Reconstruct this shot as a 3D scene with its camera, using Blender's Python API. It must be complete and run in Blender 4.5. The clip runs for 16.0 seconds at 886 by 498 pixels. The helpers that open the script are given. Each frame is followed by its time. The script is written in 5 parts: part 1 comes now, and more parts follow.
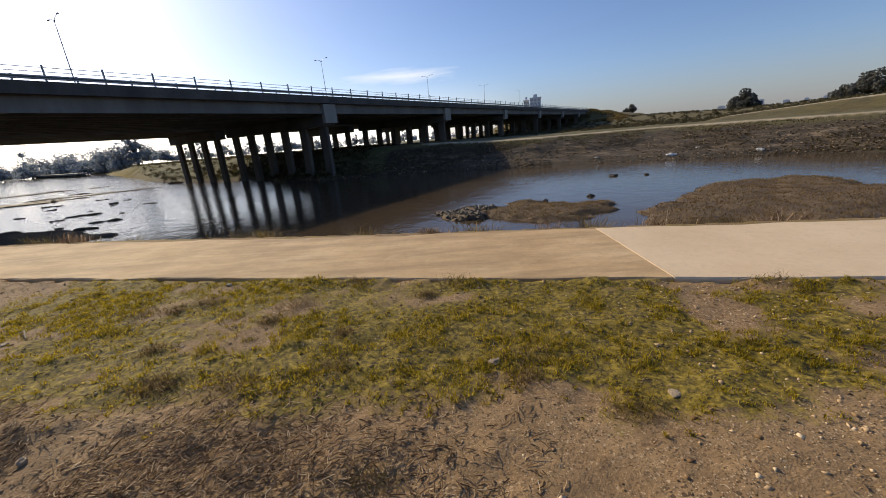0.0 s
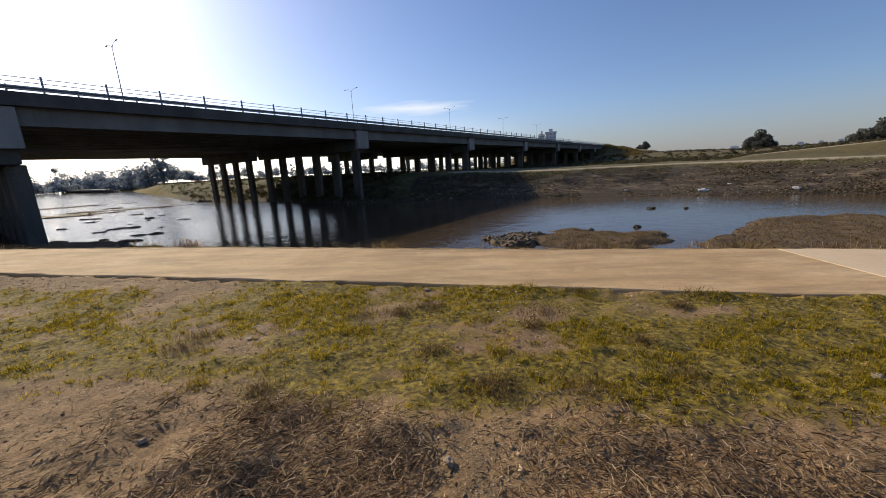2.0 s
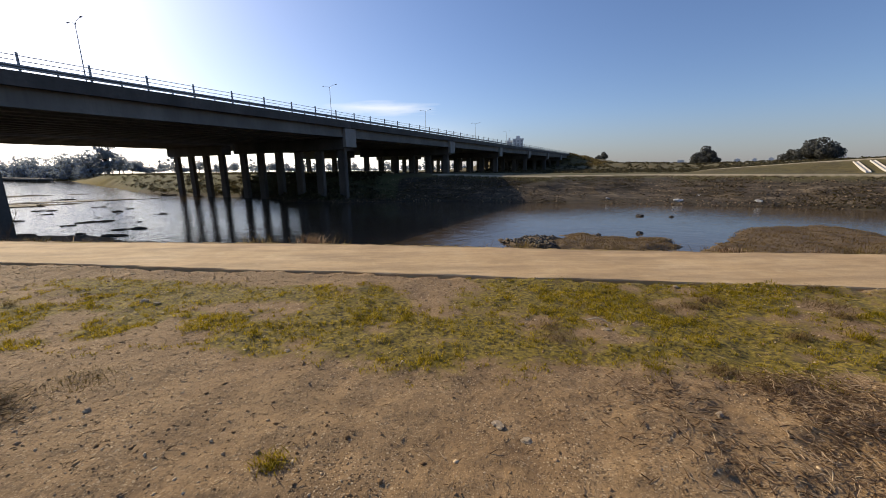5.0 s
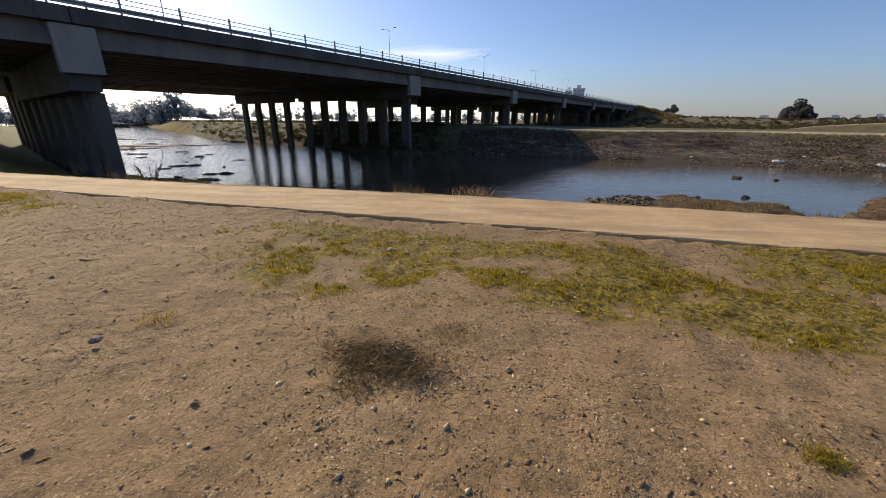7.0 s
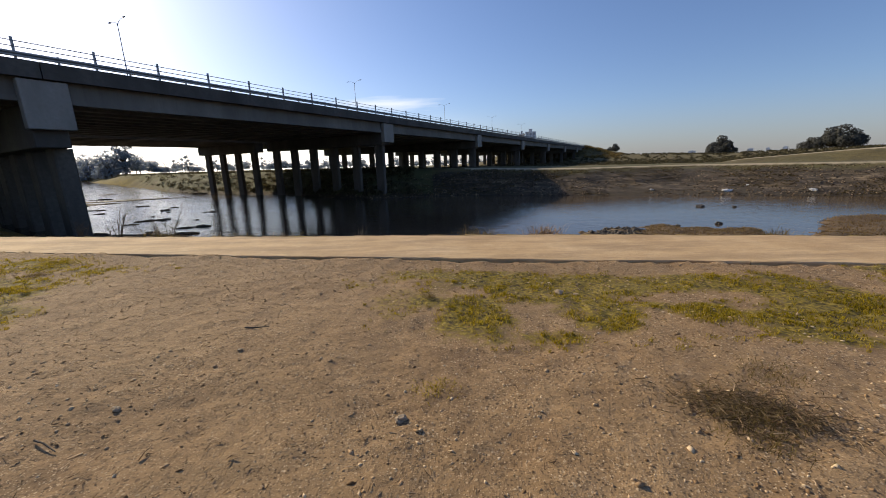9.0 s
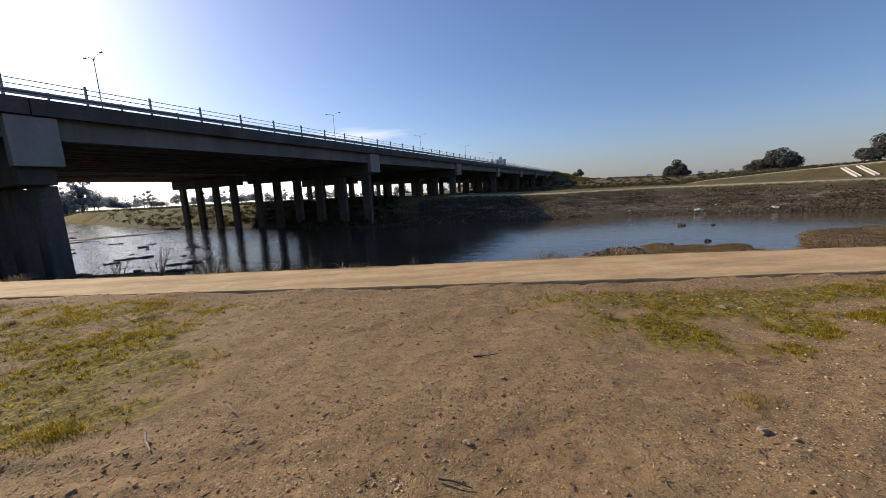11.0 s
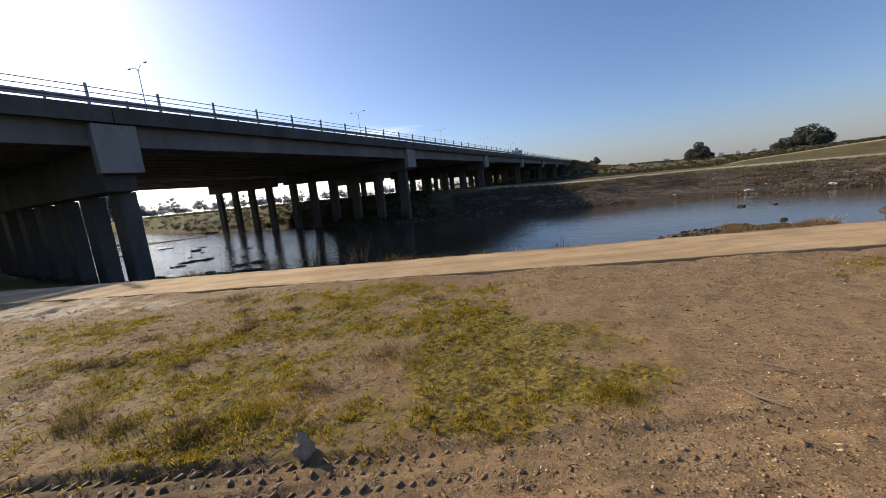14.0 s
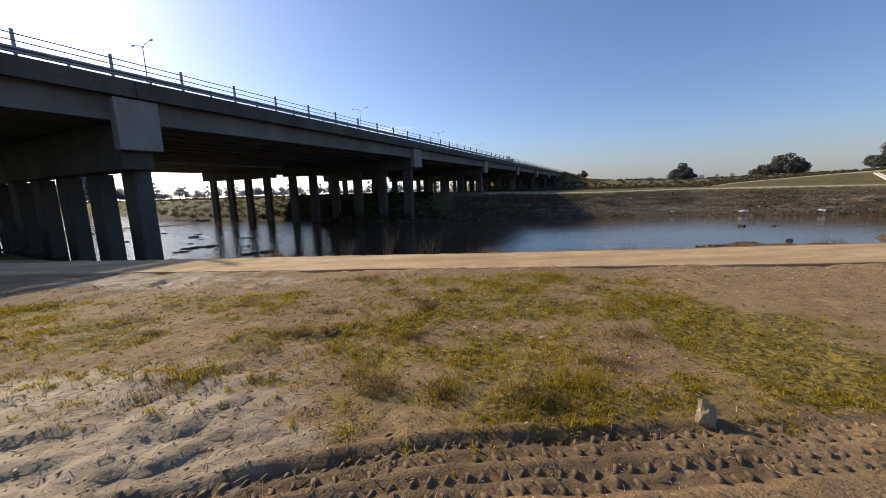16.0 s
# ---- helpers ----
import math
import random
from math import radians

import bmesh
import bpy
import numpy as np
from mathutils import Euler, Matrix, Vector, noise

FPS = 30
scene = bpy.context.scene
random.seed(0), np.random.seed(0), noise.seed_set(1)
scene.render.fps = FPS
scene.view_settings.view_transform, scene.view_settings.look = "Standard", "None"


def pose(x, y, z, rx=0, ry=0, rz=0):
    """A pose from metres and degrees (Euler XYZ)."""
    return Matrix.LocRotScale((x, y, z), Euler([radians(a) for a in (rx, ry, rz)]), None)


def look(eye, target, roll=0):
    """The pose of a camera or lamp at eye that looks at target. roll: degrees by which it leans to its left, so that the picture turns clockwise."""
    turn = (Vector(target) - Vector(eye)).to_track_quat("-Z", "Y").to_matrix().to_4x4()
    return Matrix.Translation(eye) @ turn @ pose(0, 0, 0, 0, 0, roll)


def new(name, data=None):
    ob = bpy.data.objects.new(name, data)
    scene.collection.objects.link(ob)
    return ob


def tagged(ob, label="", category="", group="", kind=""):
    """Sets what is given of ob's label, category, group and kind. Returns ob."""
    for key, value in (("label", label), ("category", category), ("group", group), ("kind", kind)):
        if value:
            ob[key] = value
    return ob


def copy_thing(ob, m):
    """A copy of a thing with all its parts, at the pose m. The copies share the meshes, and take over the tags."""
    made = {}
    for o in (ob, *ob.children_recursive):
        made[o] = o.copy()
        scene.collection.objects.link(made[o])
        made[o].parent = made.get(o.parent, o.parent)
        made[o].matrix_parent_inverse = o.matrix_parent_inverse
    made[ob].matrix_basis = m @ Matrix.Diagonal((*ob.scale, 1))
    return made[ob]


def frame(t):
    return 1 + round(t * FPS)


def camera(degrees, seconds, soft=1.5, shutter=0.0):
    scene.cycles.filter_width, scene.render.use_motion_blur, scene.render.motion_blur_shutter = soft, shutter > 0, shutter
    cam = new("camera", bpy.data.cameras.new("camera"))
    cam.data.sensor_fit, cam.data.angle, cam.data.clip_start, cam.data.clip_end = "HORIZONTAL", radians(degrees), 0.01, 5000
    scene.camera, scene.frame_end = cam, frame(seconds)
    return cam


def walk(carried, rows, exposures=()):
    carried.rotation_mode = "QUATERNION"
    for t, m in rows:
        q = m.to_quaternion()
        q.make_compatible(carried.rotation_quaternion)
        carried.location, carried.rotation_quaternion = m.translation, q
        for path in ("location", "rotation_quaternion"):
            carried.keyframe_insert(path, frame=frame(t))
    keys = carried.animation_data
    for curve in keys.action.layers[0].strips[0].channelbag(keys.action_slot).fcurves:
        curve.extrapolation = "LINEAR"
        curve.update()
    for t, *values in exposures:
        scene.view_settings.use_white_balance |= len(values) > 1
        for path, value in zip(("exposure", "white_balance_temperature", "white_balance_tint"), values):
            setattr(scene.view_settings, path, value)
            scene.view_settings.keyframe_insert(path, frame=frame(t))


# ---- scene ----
cam = camera(100.6, 16.0, soft=0.9)
PATH = [
    (0, (0.229, -0.234, 1.461), (0.094, 1.677, 0.885), -4.9),
    (0.5, (-0.341, -0.243, 1.456), (-0.513, 1.701, 1.021), -3.9),
    (1, (-0.907, -0.231, 1.393), (-1.075, 1.706, 0.924), -4.6),
    (1.5, (-1.473, -0.204, 1.348), (-1.811, 1.722, 0.928), -4.6),
    (2, (-2.045, -0.258, 1.339), (-2.222, 1.688, 0.913), -2.9),
    (2.5, (-2.581, -0.247, 1.349), (-2.964, 1.667, 0.913), -7.9),
    (3, (-3.115, -0.304, 1.337), (-3.431, 1.637, 0.973), -4.3),
    (5.5, (-6.143, -0.65, 1.468), (-6.103, 1.295, 1.005), -0.8),
    (6, (-6.752, -0.518, 1.462), (-6.794, 1.393, 0.875), -2.8),
    (6.5, (-7.367, -0.487, 1.465), (-7.406, 1.452, 0.975), -0.3),
    (7, (-7.943, -0.409, 1.387), (-8.148, 1.47, 0.732), 0.4),
    (7.5, (-8.597, -0.415, 1.374), (-8.755, 1.494, 0.798), 3.6),
    (8, (-9.186, -0.368, 1.371), (-9.302, 1.568, 0.885), 2.3),
    (10.5, (-11.837, -0.41, 1.486), (-11.792, 1.548, 1.078), -4.9),
    (11, (-12.48, -0.401, 1.495), (-12.347, 1.571, 1.188), -3.0),
    (11.5, (-13.072, -0.334, 1.423), (-12.946, 1.635, 1.091), -4.3),
    (12, (-13.638, -0.249, 1.462), (-13.586, 1.737, 1.234), -6.2),
    (12.5, (-14.237, -0.246, 1.449), (-14.157, 1.73, 1.152), -5.8),
    (13, (-14.899, -0.17, 1.435), (-14.977, 1.814, 1.193), -3.5),
    (13.5, (-15.499, -0.173, 1.431), (-15.403, 1.807, 1.165), -2.1),
    (14, (-16.158, -0.11, 1.459), (-16.105, 1.863, 1.132), -5.6),
    (14.5, (-16.735, -0.159, 1.444), (-16.602, 1.816, 1.155), -2.7),
    (15, (-17.416, -0.063, 1.432), (-17.414, 1.912, 1.115), -4.8),
    (15.5, (-18.069, -0.018, 1.387), (-18.028, 1.957, 1.075), -0.3),
    (16, (-18.632, 0.046, 1.36), (-18.49, 2.016, 1.046), -1.8),
]

walk(cam, [(t, look(eye, aim, roll)) for t, eye, aim, roll in PATH], [(0, -0.03, 6720, 10), (3, -0.08, 6720, 10), (7, 0.06, 6720, 10), (11, -0.02, 6720, 10), (16, 0.2, 6720, 10)])

# ---- world and sun ----
SUN_AZ, SUN_EL = -50.0, 26.0      # degrees from +y towards +x, and above the horizon
world = bpy.data.worlds.new("sky")
scene.world = world
world.use_nodes = True
wn, wl = world.node_tree.nodes, world.node_tree.links
sky = wn.new("ShaderNodeTexSky")
sky.sky_type = "NISHITA"
sky.sun_disc = False
sky.sun_elevation = radians(SUN_EL)
sky.sun_rotation = radians(SUN_AZ)
sky.altitude = 100
sky.air_density = 1.0
sky.dust_density = 0.9
sky.ozone_density = 3.5
# a thin streak of cloud low over the bridge
tc = wn.new("ShaderNodeTexCoord")
cs = wn.new("ShaderNodeMapping")
cs.vector_type = "TEXTURE"
cs.inputs["Location"].default_value = (math.sin(radians(-8)) * 0.985, math.cos(radians(-8)) * 0.985, math.sin(radians(8.7)))
cs.inputs["Rotation"].default_value = (0, radians(-1.0), radians(8))
cs.inputs["Scale"].default_value = (0.17, 0.3, 0.021)
wl.new(tc.outputs["Generated"], cs.inputs[0])
ln = wn.new("ShaderNodeVectorMath")
ln.operation = "LENGTH"
wl.new(cs.outputs[0], ln.inputs[0])
cn = wn.new("ShaderNodeTexNoise")
cn.inputs["Scale"].default_value = 1.6
cn.inputs["Detail"].default_value = 6
wl.new(cs.outputs[0], cn.inputs["Vector"])
cm = wn.new("ShaderNodeMath")
cm.operation = "MULTIPLY_ADD"
cm.inputs[1].default_value = 1.3
wl.new(cn.outputs["Fac"], cm.inputs[0])
wl.new(ln.outputs["Value"], cm.inputs[2])
cr = wn.new("ShaderNodeMapRange")
cr.inputs["From Min"].default_value, cr.inputs["From Max"].default_value = 1.55, 0.75
cr.inputs["To Min"].default_value, cr.inputs["To Max"].default_value = 0.0, 0.6
wl.new(cm.outputs[0], cr.inputs["Value"])
cx = wn.new("ShaderNodeMix")
cx.data_type = "RGBA"
cx.inputs[7].default_value = (9.5, 9.6, 9.8, 1)
wl.new(cr.outputs[0], cx.inputs["Factor"])
tint = wn.new("ShaderNodeMix")
tint.data_type, tint.blend_type = "RGBA", "MULTIPLY"
tint.inputs["Factor"].default_value = 1.0
tint.inputs[7].default_value = (0.94, 0.97, 1.14, 1)
wl.new(sky.outputs[0], tint.inputs[6])
up = wn.new("ShaderNodeSeparateXYZ")
wl.new(tc.outputs["Generated"], up.inputs[0])
hz = wn.new("ShaderNodeMapRange")
hz.interpolation_type = "SMOOTHSTEP"
hz.inputs["From Min"].default_value, hz.inputs["From Max"].default_value = 0.15, -0.02
hz.inputs["To Min"].default_value, hz.inputs["To Max"].default_value = 0.0, 0.6
wl.new(up.outputs[2], hz.inputs["Value"])
hazy = wn.new("ShaderNodeMix")
hazy.data_type = "RGBA"
tow = wn.new("ShaderNodeVectorMath")
tow.operation = "DOT_PRODUCT"
tow.inputs[1].default_value = (math.sin(radians(SUN_AZ)), math.cos(radians(SUN_AZ)), 0.0)
wl.new(tc.outputs["Generated"], tow.inputs[0])
hc = wn.new("ShaderNodeMapRange")
hc.interpolation_type = "SMOOTHSTEP"
hc.inputs["From Min"].default_value, hc.inputs["From Max"].default_value = 0.45, 1.0
wl.new(tow.outputs["Value"], hc.inputs["Value"])
hcol = wn.new("ShaderNodeMix")
hcol.data_type = "RGBA"
hcol.inputs[6].default_value, hcol.inputs[7].default_value = (2.85, 2.8, 3.05, 1), (26, 25, 24, 1)
wl.new(hc.outputs[0], hcol.inputs["Factor"])
wl.new(hcol.outputs[2], hazy.inputs[7])
wl.new(hz.outputs[0], hazy.inputs["Factor"])
wl.new(tint.outputs[2], hazy.inputs[6])
wl.new(hazy.outputs[2], cx.inputs[6])
wl.new(cx.outputs[2], wn["Background"].inputs[0])
wn["Background"].inputs[1].default_value = 0.118
sun_data = bpy.data.lights.new("sun", "SUN")
sun_data.energy, sun_data.angle, sun_data.color = 5.2, radians(0.6), (1.0, 0.86, 0.63)
sun = new("sun", sun_data)
sun_dir = Vector((math.sin(radians(SUN_AZ)) * math.cos(radians(SUN_EL)), math.cos(radians(SUN_AZ)) * math.cos(radians(SUN_EL)), math.sin(radians(SUN_EL))))
sun.matrix_world = look(sun_dir * 100, (0, 0, 0))


# ---- materials ----
class Mat:
    """A node material with short helpers."""

    def __init__(self, name, rough=0.8, metal=0.0):
        self.m = bpy.data.materials.new(name)
        self.m.use_nodes = True
        self.t = self.m.node_tree
        self.b = self.t.nodes["Principled BSDF"]
        self.b.inputs["Roughness"].default_value = rough
        self.b.inputs["Metallic"].default_value = metal
        self.pos = self.t.nodes.new("ShaderNodeTexCoord").outputs["Object"]

    def link(self, a, b):
        self.t.links.new(a, b)

    def noise(self, scale, detail=4, rough=0.55, stretch=None, dist=0.0):
        n = self.t.nodes.new("ShaderNodeTexNoise")
        n.inputs["Scale"].default_value = scale
        n.inputs["Detail"].default_value = detail
        n.inputs["Roughness"].default_value = rough
        n.inputs["Distortion"].default_value = dist
        src = self.pos
        if stretch:
            mp = self.t.nodes.new("ShaderNodeMapping")
            mp.inputs["Scale"].default_value = stretch
            self.link(self.pos, mp.inputs[0])
            src = mp.outputs[0]
        self.link(src, n.inputs["Vector"])
        return n.outputs["Fac"]

    def voronoi(self, scale, feature="F1", stretch=None):
        n = self.t.nodes.new("ShaderNodeTexVoronoi")
        n.feature = feature
        n.inputs["Scale"].default_value = scale
        src = self.pos
        if stretch:
            mp = self.t.nodes.new("ShaderNodeMapping")
            mp.inputs["Scale"].default_value = stretch
            self.link(self.pos, mp.inputs[0])
            src = mp.outputs[0]
        self.link(src, n.inputs["Vector"])
        return n.outputs["Distance"]

    def specks(self, scale, share, size=0.3, channel=0):
        """A mask of scattered crumbs: the given share of the cells, each filled to that size."""
        n = self.t.nodes.new("ShaderNodeTexVoronoi")
        n.inputs["Scale"].default_value = scale
        self.link(self.pos, n.inputs["Vector"])
        sp = self.t.nodes.new("ShaderNodeSeparateColor")
        self.link(n.outputs["Color"], sp.inputs[0])
        picked = self.math("GREATER_THAN", sp.outputs[channel], 1.0 - share)
        return self.math("MULTIPLY", picked, self.math("LESS_THAN", n.outputs["Distance"], size))

    def ramp(self, fac, *stops):
        n = self.t.nodes.new("ShaderNodeValToRGB")
        e = n.color_ramp.elements
        while len(e) < len(stops):
            e.new(0.5)
        for el, (p, c) in zip(e, stops):
            el.position = p
            el.color = (*c, 1) if isinstance(c, tuple) else (c, c, c, 1)
        self.link(fac, n.inputs[0])
        return n.outputs[0]

    def mix(self, fac, a, b, kind="MIX"):
        n = self.t.nodes.new("ShaderNodeMix")
        n.data_type, n.blend_type = "RGBA", kind
        for v, s in ((fac, n.inputs["Factor"]), (a, n.inputs[6]), (b, n.inputs[7])):
            if isinstance(v, (int, float)):
                s.default_value = v if s.type == "VALUE" else (v, v, v, 1)
            elif isinstance(v, tuple):
                s.default_value = (*v, 1)
            else:
                self.link(v, s)
        return n.outputs[2]

    def math(self, op, a, b=0.0):
        n = self.t.nodes.new("ShaderNodeMath")
        n.operation = op
        for v, s in ((a, n.inputs[0]), (b, n.inputs[1])):
            if isinstance(v, (int, float)):
                s.default_value = v
            else:
                self.link(v, s)
        return n.outputs[0]

    def attr(self, name):
        n = self.t.nodes.new("ShaderNodeAttribute")
        n.attribute_name = name
        return n

    def rand(self):
        return self.t.nodes.new("ShaderNodeObjectInfo").outputs["Random"]

    def island(self):
        return self.t.nodes.new("ShaderNodeNewGeometry").outputs["Random Per Island"]

    def color(self, c):
        if isinstance(c, tuple):
            self.b.inputs["Base Color"].default_value = (*c, 1)
        else:
            self.link(c, self.b.inputs["Base Color"])
        return self

    def rough(self, r):
        self.link(r, self.b.inputs["Roughness"])
        return self

    def bump(self, h, strength=0.5, distance=0.02):
        n = self.t.nodes.new("ShaderNodeBump")
        n.inputs["Strength"].default_value = strength
        n.inputs["Distance"].default_value = distance
        self.link(h, n.inputs["Height"])
        if self.b.inputs["Normal"].is_linked:
            self.link(self.b.inputs["Normal"].links[0].from_socket, n.inputs["Normal"])
        self.link(n.outputs[0], self.b.inputs["Normal"])
        return self


def plain(name, dark, light, scale, rough=0.8, bump=0.3, dist=0.01, metal=0.0, stretch=None):
    k = Mat(name, rough, metal)
    n1 = k.noise(scale, 6, 0.6, stretch)
    n2 = k.noise(scale * 7, 4, 0.6)
    k.color(k.mix(k.ramp(n2, (0.35, 0.0), (0.7, 0.55)), k.ramp(n1, (0.3, dark), (0.7, light)), dark))
    k.bump(n2, bump, dist)
    return k.m


# ground: dirt, grass, stony bank, gravel, mud by the zones stored on its points
g = Mat("earth", 0.95)
zone = g.attr("zone")
sep = g.t.nodes.new("ShaderNodeSeparateColor")
g.link(zone.outputs["Color"], sep.inputs[0])
zg, zs, zp = sep.outputs
wet = g.attr("wet").outputs["Fac"]
far = g.attr("field").outputs["Fac"]
n_big, n_mid, n_fine, n_grit = g.noise(0.55, 5), g.noise(3.5, 6, 0.62), g.noise(24, 5, 0.65), g.noise(110, 3, 0.6)
dirt = g.ramp(n_mid, (0.27, (0.165, 0.097, 0.045)), (0.5, (0.262, 0.16, 0.073)), (0.73, (0.38, 0.246, 0.123)))
dirt = g.mix(g.ramp(n_fine, (0.45, 0.0), (0.7, 0.75)), dirt, (0.11, 0.064, 0.029))
dirt = g.mix(g.ramp(n_grit, (0.6, 0.0), (0.74, 0.6)), dirt, (0.45, 0.34, 0.2))
dirt = g.mix(g.ramp(n_big, (0.35, 0.0), (0.7, 0.4)), dirt, (0.37, 0.25, 0.125))
pale_crumb = g.math("MAXIMUM", g.specks(42, 0.22, 0.3), g.specks(95, 0.3, 0.35))
dark_crumb = g.math("MAXIMUM", g.specks(30, 0.22, 0.33, 1), g.specks(75, 0.36, 0.4, 1))
crumbly = g.ramp(g.noise(1.7, 5, 0.65), (0.3, 0.15), (0.65, 1.0))
dirt = g.mix(g.math("MULTIPLY", g.math("MULTIPLY", dark_crumb, crumbly), 0.85), dirt, (0.065, 0.037, 0.018))
dirt = g.mix(g.math("MULTIPLY", g.math("MULTIPLY", pale_crumb, crumbly), 0.7), dirt, (0.62, 0.47, 0.29))
# the darkest stop paints in shadow between grass clumps
grass = g.ramp(n_fine, (0.36, (0.032, 0.022, 0.005)), (0.54, (0.2, 0.143, 0.012)), (0.75, (0.45, 0.325, 0.06)))
gmask = g.math("ADD", zg, g.math("MULTIPLY", g.math("SUBTRACT", n_mid, 0.5), 1.2))
gmask = g.math("ADD", gmask, g.math("MULTIPLY", g.math("SUBTRACT", n_fine, 0.5), 0.8))
col = g.mix(g.ramp(gmask, (0.36, 0.0), (0.8, 1.0)), dirt, grass)
vs = g.voronoi(1.6)
n_bank = g.noise(0.35, 6, 0.7)
stone = g.mix(g.ramp(n_bank, (0.38, 0.0), (0.62, 1.0)), g.ramp(vs, (0.1, (0.095, 0.062, 0.032)), (0.6, (0.022, 0.014, 0.007))), g.ramp(n_mid, (0.3, (0.026, 0.02, 0.009)), (0.7, (0.08, 0.057, 0.024))))
# dry-stone terraces in the middle of the far bank, plants above and below
course = g.noise(1.0, 5, 0.7, (0.35, 0.35, 3.2))
terrace = g.ramp(course, (0.38, (0.026, 0.017, 0.008)), (0.52, (0.075, 0.052, 0.029)), (0.68, (0.28, 0.21, 0.13)))
stone = g.mix(g.math("MULTIPLY", g.attr("terrace").outputs["Fac"], g.ramp(n_bank, (0.3, 0.35), (0.6, 1.0))), stone, terrace)
col = g.mix(zs, col, stone)
fld = g.ramp(g.noise(0.09, 6, 0.65, (1, 2.5, 1)), (0.3, (0.054, 0.05, 0.012)), (0.52, (0.098, 0.086, 0.021)), (0.75, (0.15, 0.122, 0.038)))
fld = g.mix(g.ramp(n_big, (0.4, 0.0), (0.7, 0.8)), fld, (0.07, 0.053, 0.016))
fld = g.mix(g.attr("scrub").outputs["Fac"], fld, g.ramp(n_bank, (0.35, (0.06, 0.047, 0.012)), (0.65, (0.145, 0.108, 0.03))))
fld = g.mix(g.attr("lush").outputs["Fac"], fld, g.ramp(n_bank, (0.3, (0.045, 0.048, 0.014)), (0.52, (0.075, 0.083, 0.022)), (0.72, (0.115, 0.115, 0.04))))
col = g.mix(far, col, fld)
col = g.mix(zp, col, g.ramp(n_fine, (0.3, (0.34, 0.27, 0.17)), (0.7, (0.47, 0.385, 0.26))))
wmask = g.ramp(g.math("ADD", wet, g.math("MULTIPLY", g.math("SUBTRACT", n_mid, 0.5), 1.0)), (0.36, 0.0), (0.6, 1.0))
col = g.mix(wmask, col, g.mix(0.15, g.ramp(n_mid, (0.3, (0.19, 0.142, 0.095)), (0.62, (0.36, 0.285, 0.2))), col))
rut = g.attr("rut").outputs["Fac"]
col = g.mix(g.math("MULTIPLY", rut, g.ramp(n_mid, (0.3, 1.0), (0.7, 0.55))), col, (0.09, 0.058, 0.03))
g.color(col)
g.rough(g.ramp(wmask, (0.0, 0.95), (1.0, 0.8)))
g.bump(n_mid, 0.35, 0.03).bump(n_fine, 0.6, 0.018).bump(n_grit, 0.8, 0.006).bump(g.math("SUBTRACT", pale_crumb, g.math("MULTIPLY", dark_crumb, 0.6)), 0.8, 0.008)
M_GROUND = g.m

w = Mat("river", 0.06)
w.b.inputs["IOR"].default_value = 1.33
w.b.inputs["Specular IOR Level"].default_value = 0.36
murk = w.noise(0.05, 4)
w.color(w.ramp(murk, (0.3, (0.055, 0.04, 0.026)), (0.7, (0.095, 0.07, 0.047))))
wv1, wv2 = w.noise(0.9, 3, 0.55, (1, 1, 1)), w.noise(4.0, 3, 0.6)
calm = w.attr("ripple").outputs["Fac"]
w.bump(w.math("MULTIPLY", wv1, calm), 0.35, 0.2).bump(w.math("MULTIPLY", wv2, calm), 0.4, 0.06)
M_WATER = w.m

c = Mat("bridge_concrete", 0.85)
st = c.noise(0.35, 6, 0.65, (1, 1, 0.25))
sc = c.ramp(st, (0.3, (0.11, 0.103, 0.092)), (0.55, (0.165, 0.156, 0.14)), (0.75, (0.225, 0.212, 0.19)))
streak = c.noise(1.8, 5, 0.7, (1, 1, 0.06))
sc = c.mix(c.ramp(streak, (0.5, 0.0), (0.75, 0.5)), sc, (0.10, 0.095, 0.085))
c.color(c.mix(c.ramp(c.noise(14, 4), (0.45, 0.0), (0.8, 0.35)), sc, (0.15, 0.145, 0.13)))
c.bump(c.noise(9, 5), 0.3, 0.02)
M_CONC = c.m
# stained deck edges; on pier caps this darker tone stands for shade
M_CONC_DARK = plain("stained_shaded_concrete", (0.055, 0.051, 0.046), (0.12, 0.112, 0.1), 0.5, 0.9, 0.3, 0.02, stretch=(1, 1, 0.3))
# girder concrete darkened: shade under the bridge is put into the columns' colour
M_COLUMN = plain("shaded_column_concrete", (0.06, 0.053, 0.045), (0.14, 0.125, 0.106), 0.6, 0.9, 0.3, 0.02, stretch=(1, 1, 0.3))
M_CONC_PALE = plain("pale_concrete", (0.21, 0.2, 0.18), (0.30, 0.285, 0.26), 0.8, 0.85, 0.3, 0.015, stretch=(1, 1, 0.4))
M_STEEL = plain("galvanised_steel", (0.22, 0.225, 0.23), (0.36, 0.365, 0.37), 3, 0.5, 0.15, 0.004, 0.7)
M_ASPHALT = plain("asphalt", (0.035, 0.035, 0.036), (0.07, 0.068, 0.066), 2, 0.9, 0.5, 0.01)

p = Mat("path_concrete", 0.9)
pn = p.noise(0.8, 6, 0.65)
pf = p.noise(16, 6, 0.65)
pc = p.ramp(pn, (0.28, (0.4, 0.26, 0.125)), (0.5, (0.53, 0.36, 0.185)), (0.72, (0.63, 0.455, 0.26)))
pst = p.noise(1.1, 6, 0.7, (0.45, 2.2, 1))
pc = p.mix(p.ramp(pst, (0.42, 0.0), (0.66, 0.7)), pc, (0.25, 0.162, 0.083))
pc = p.mix(p.ramp(p.noise(2.3, 5, 0.7), (0.58, 0.0), (0.7, 0.4)), pc, (0.62, 0.47, 0.28))
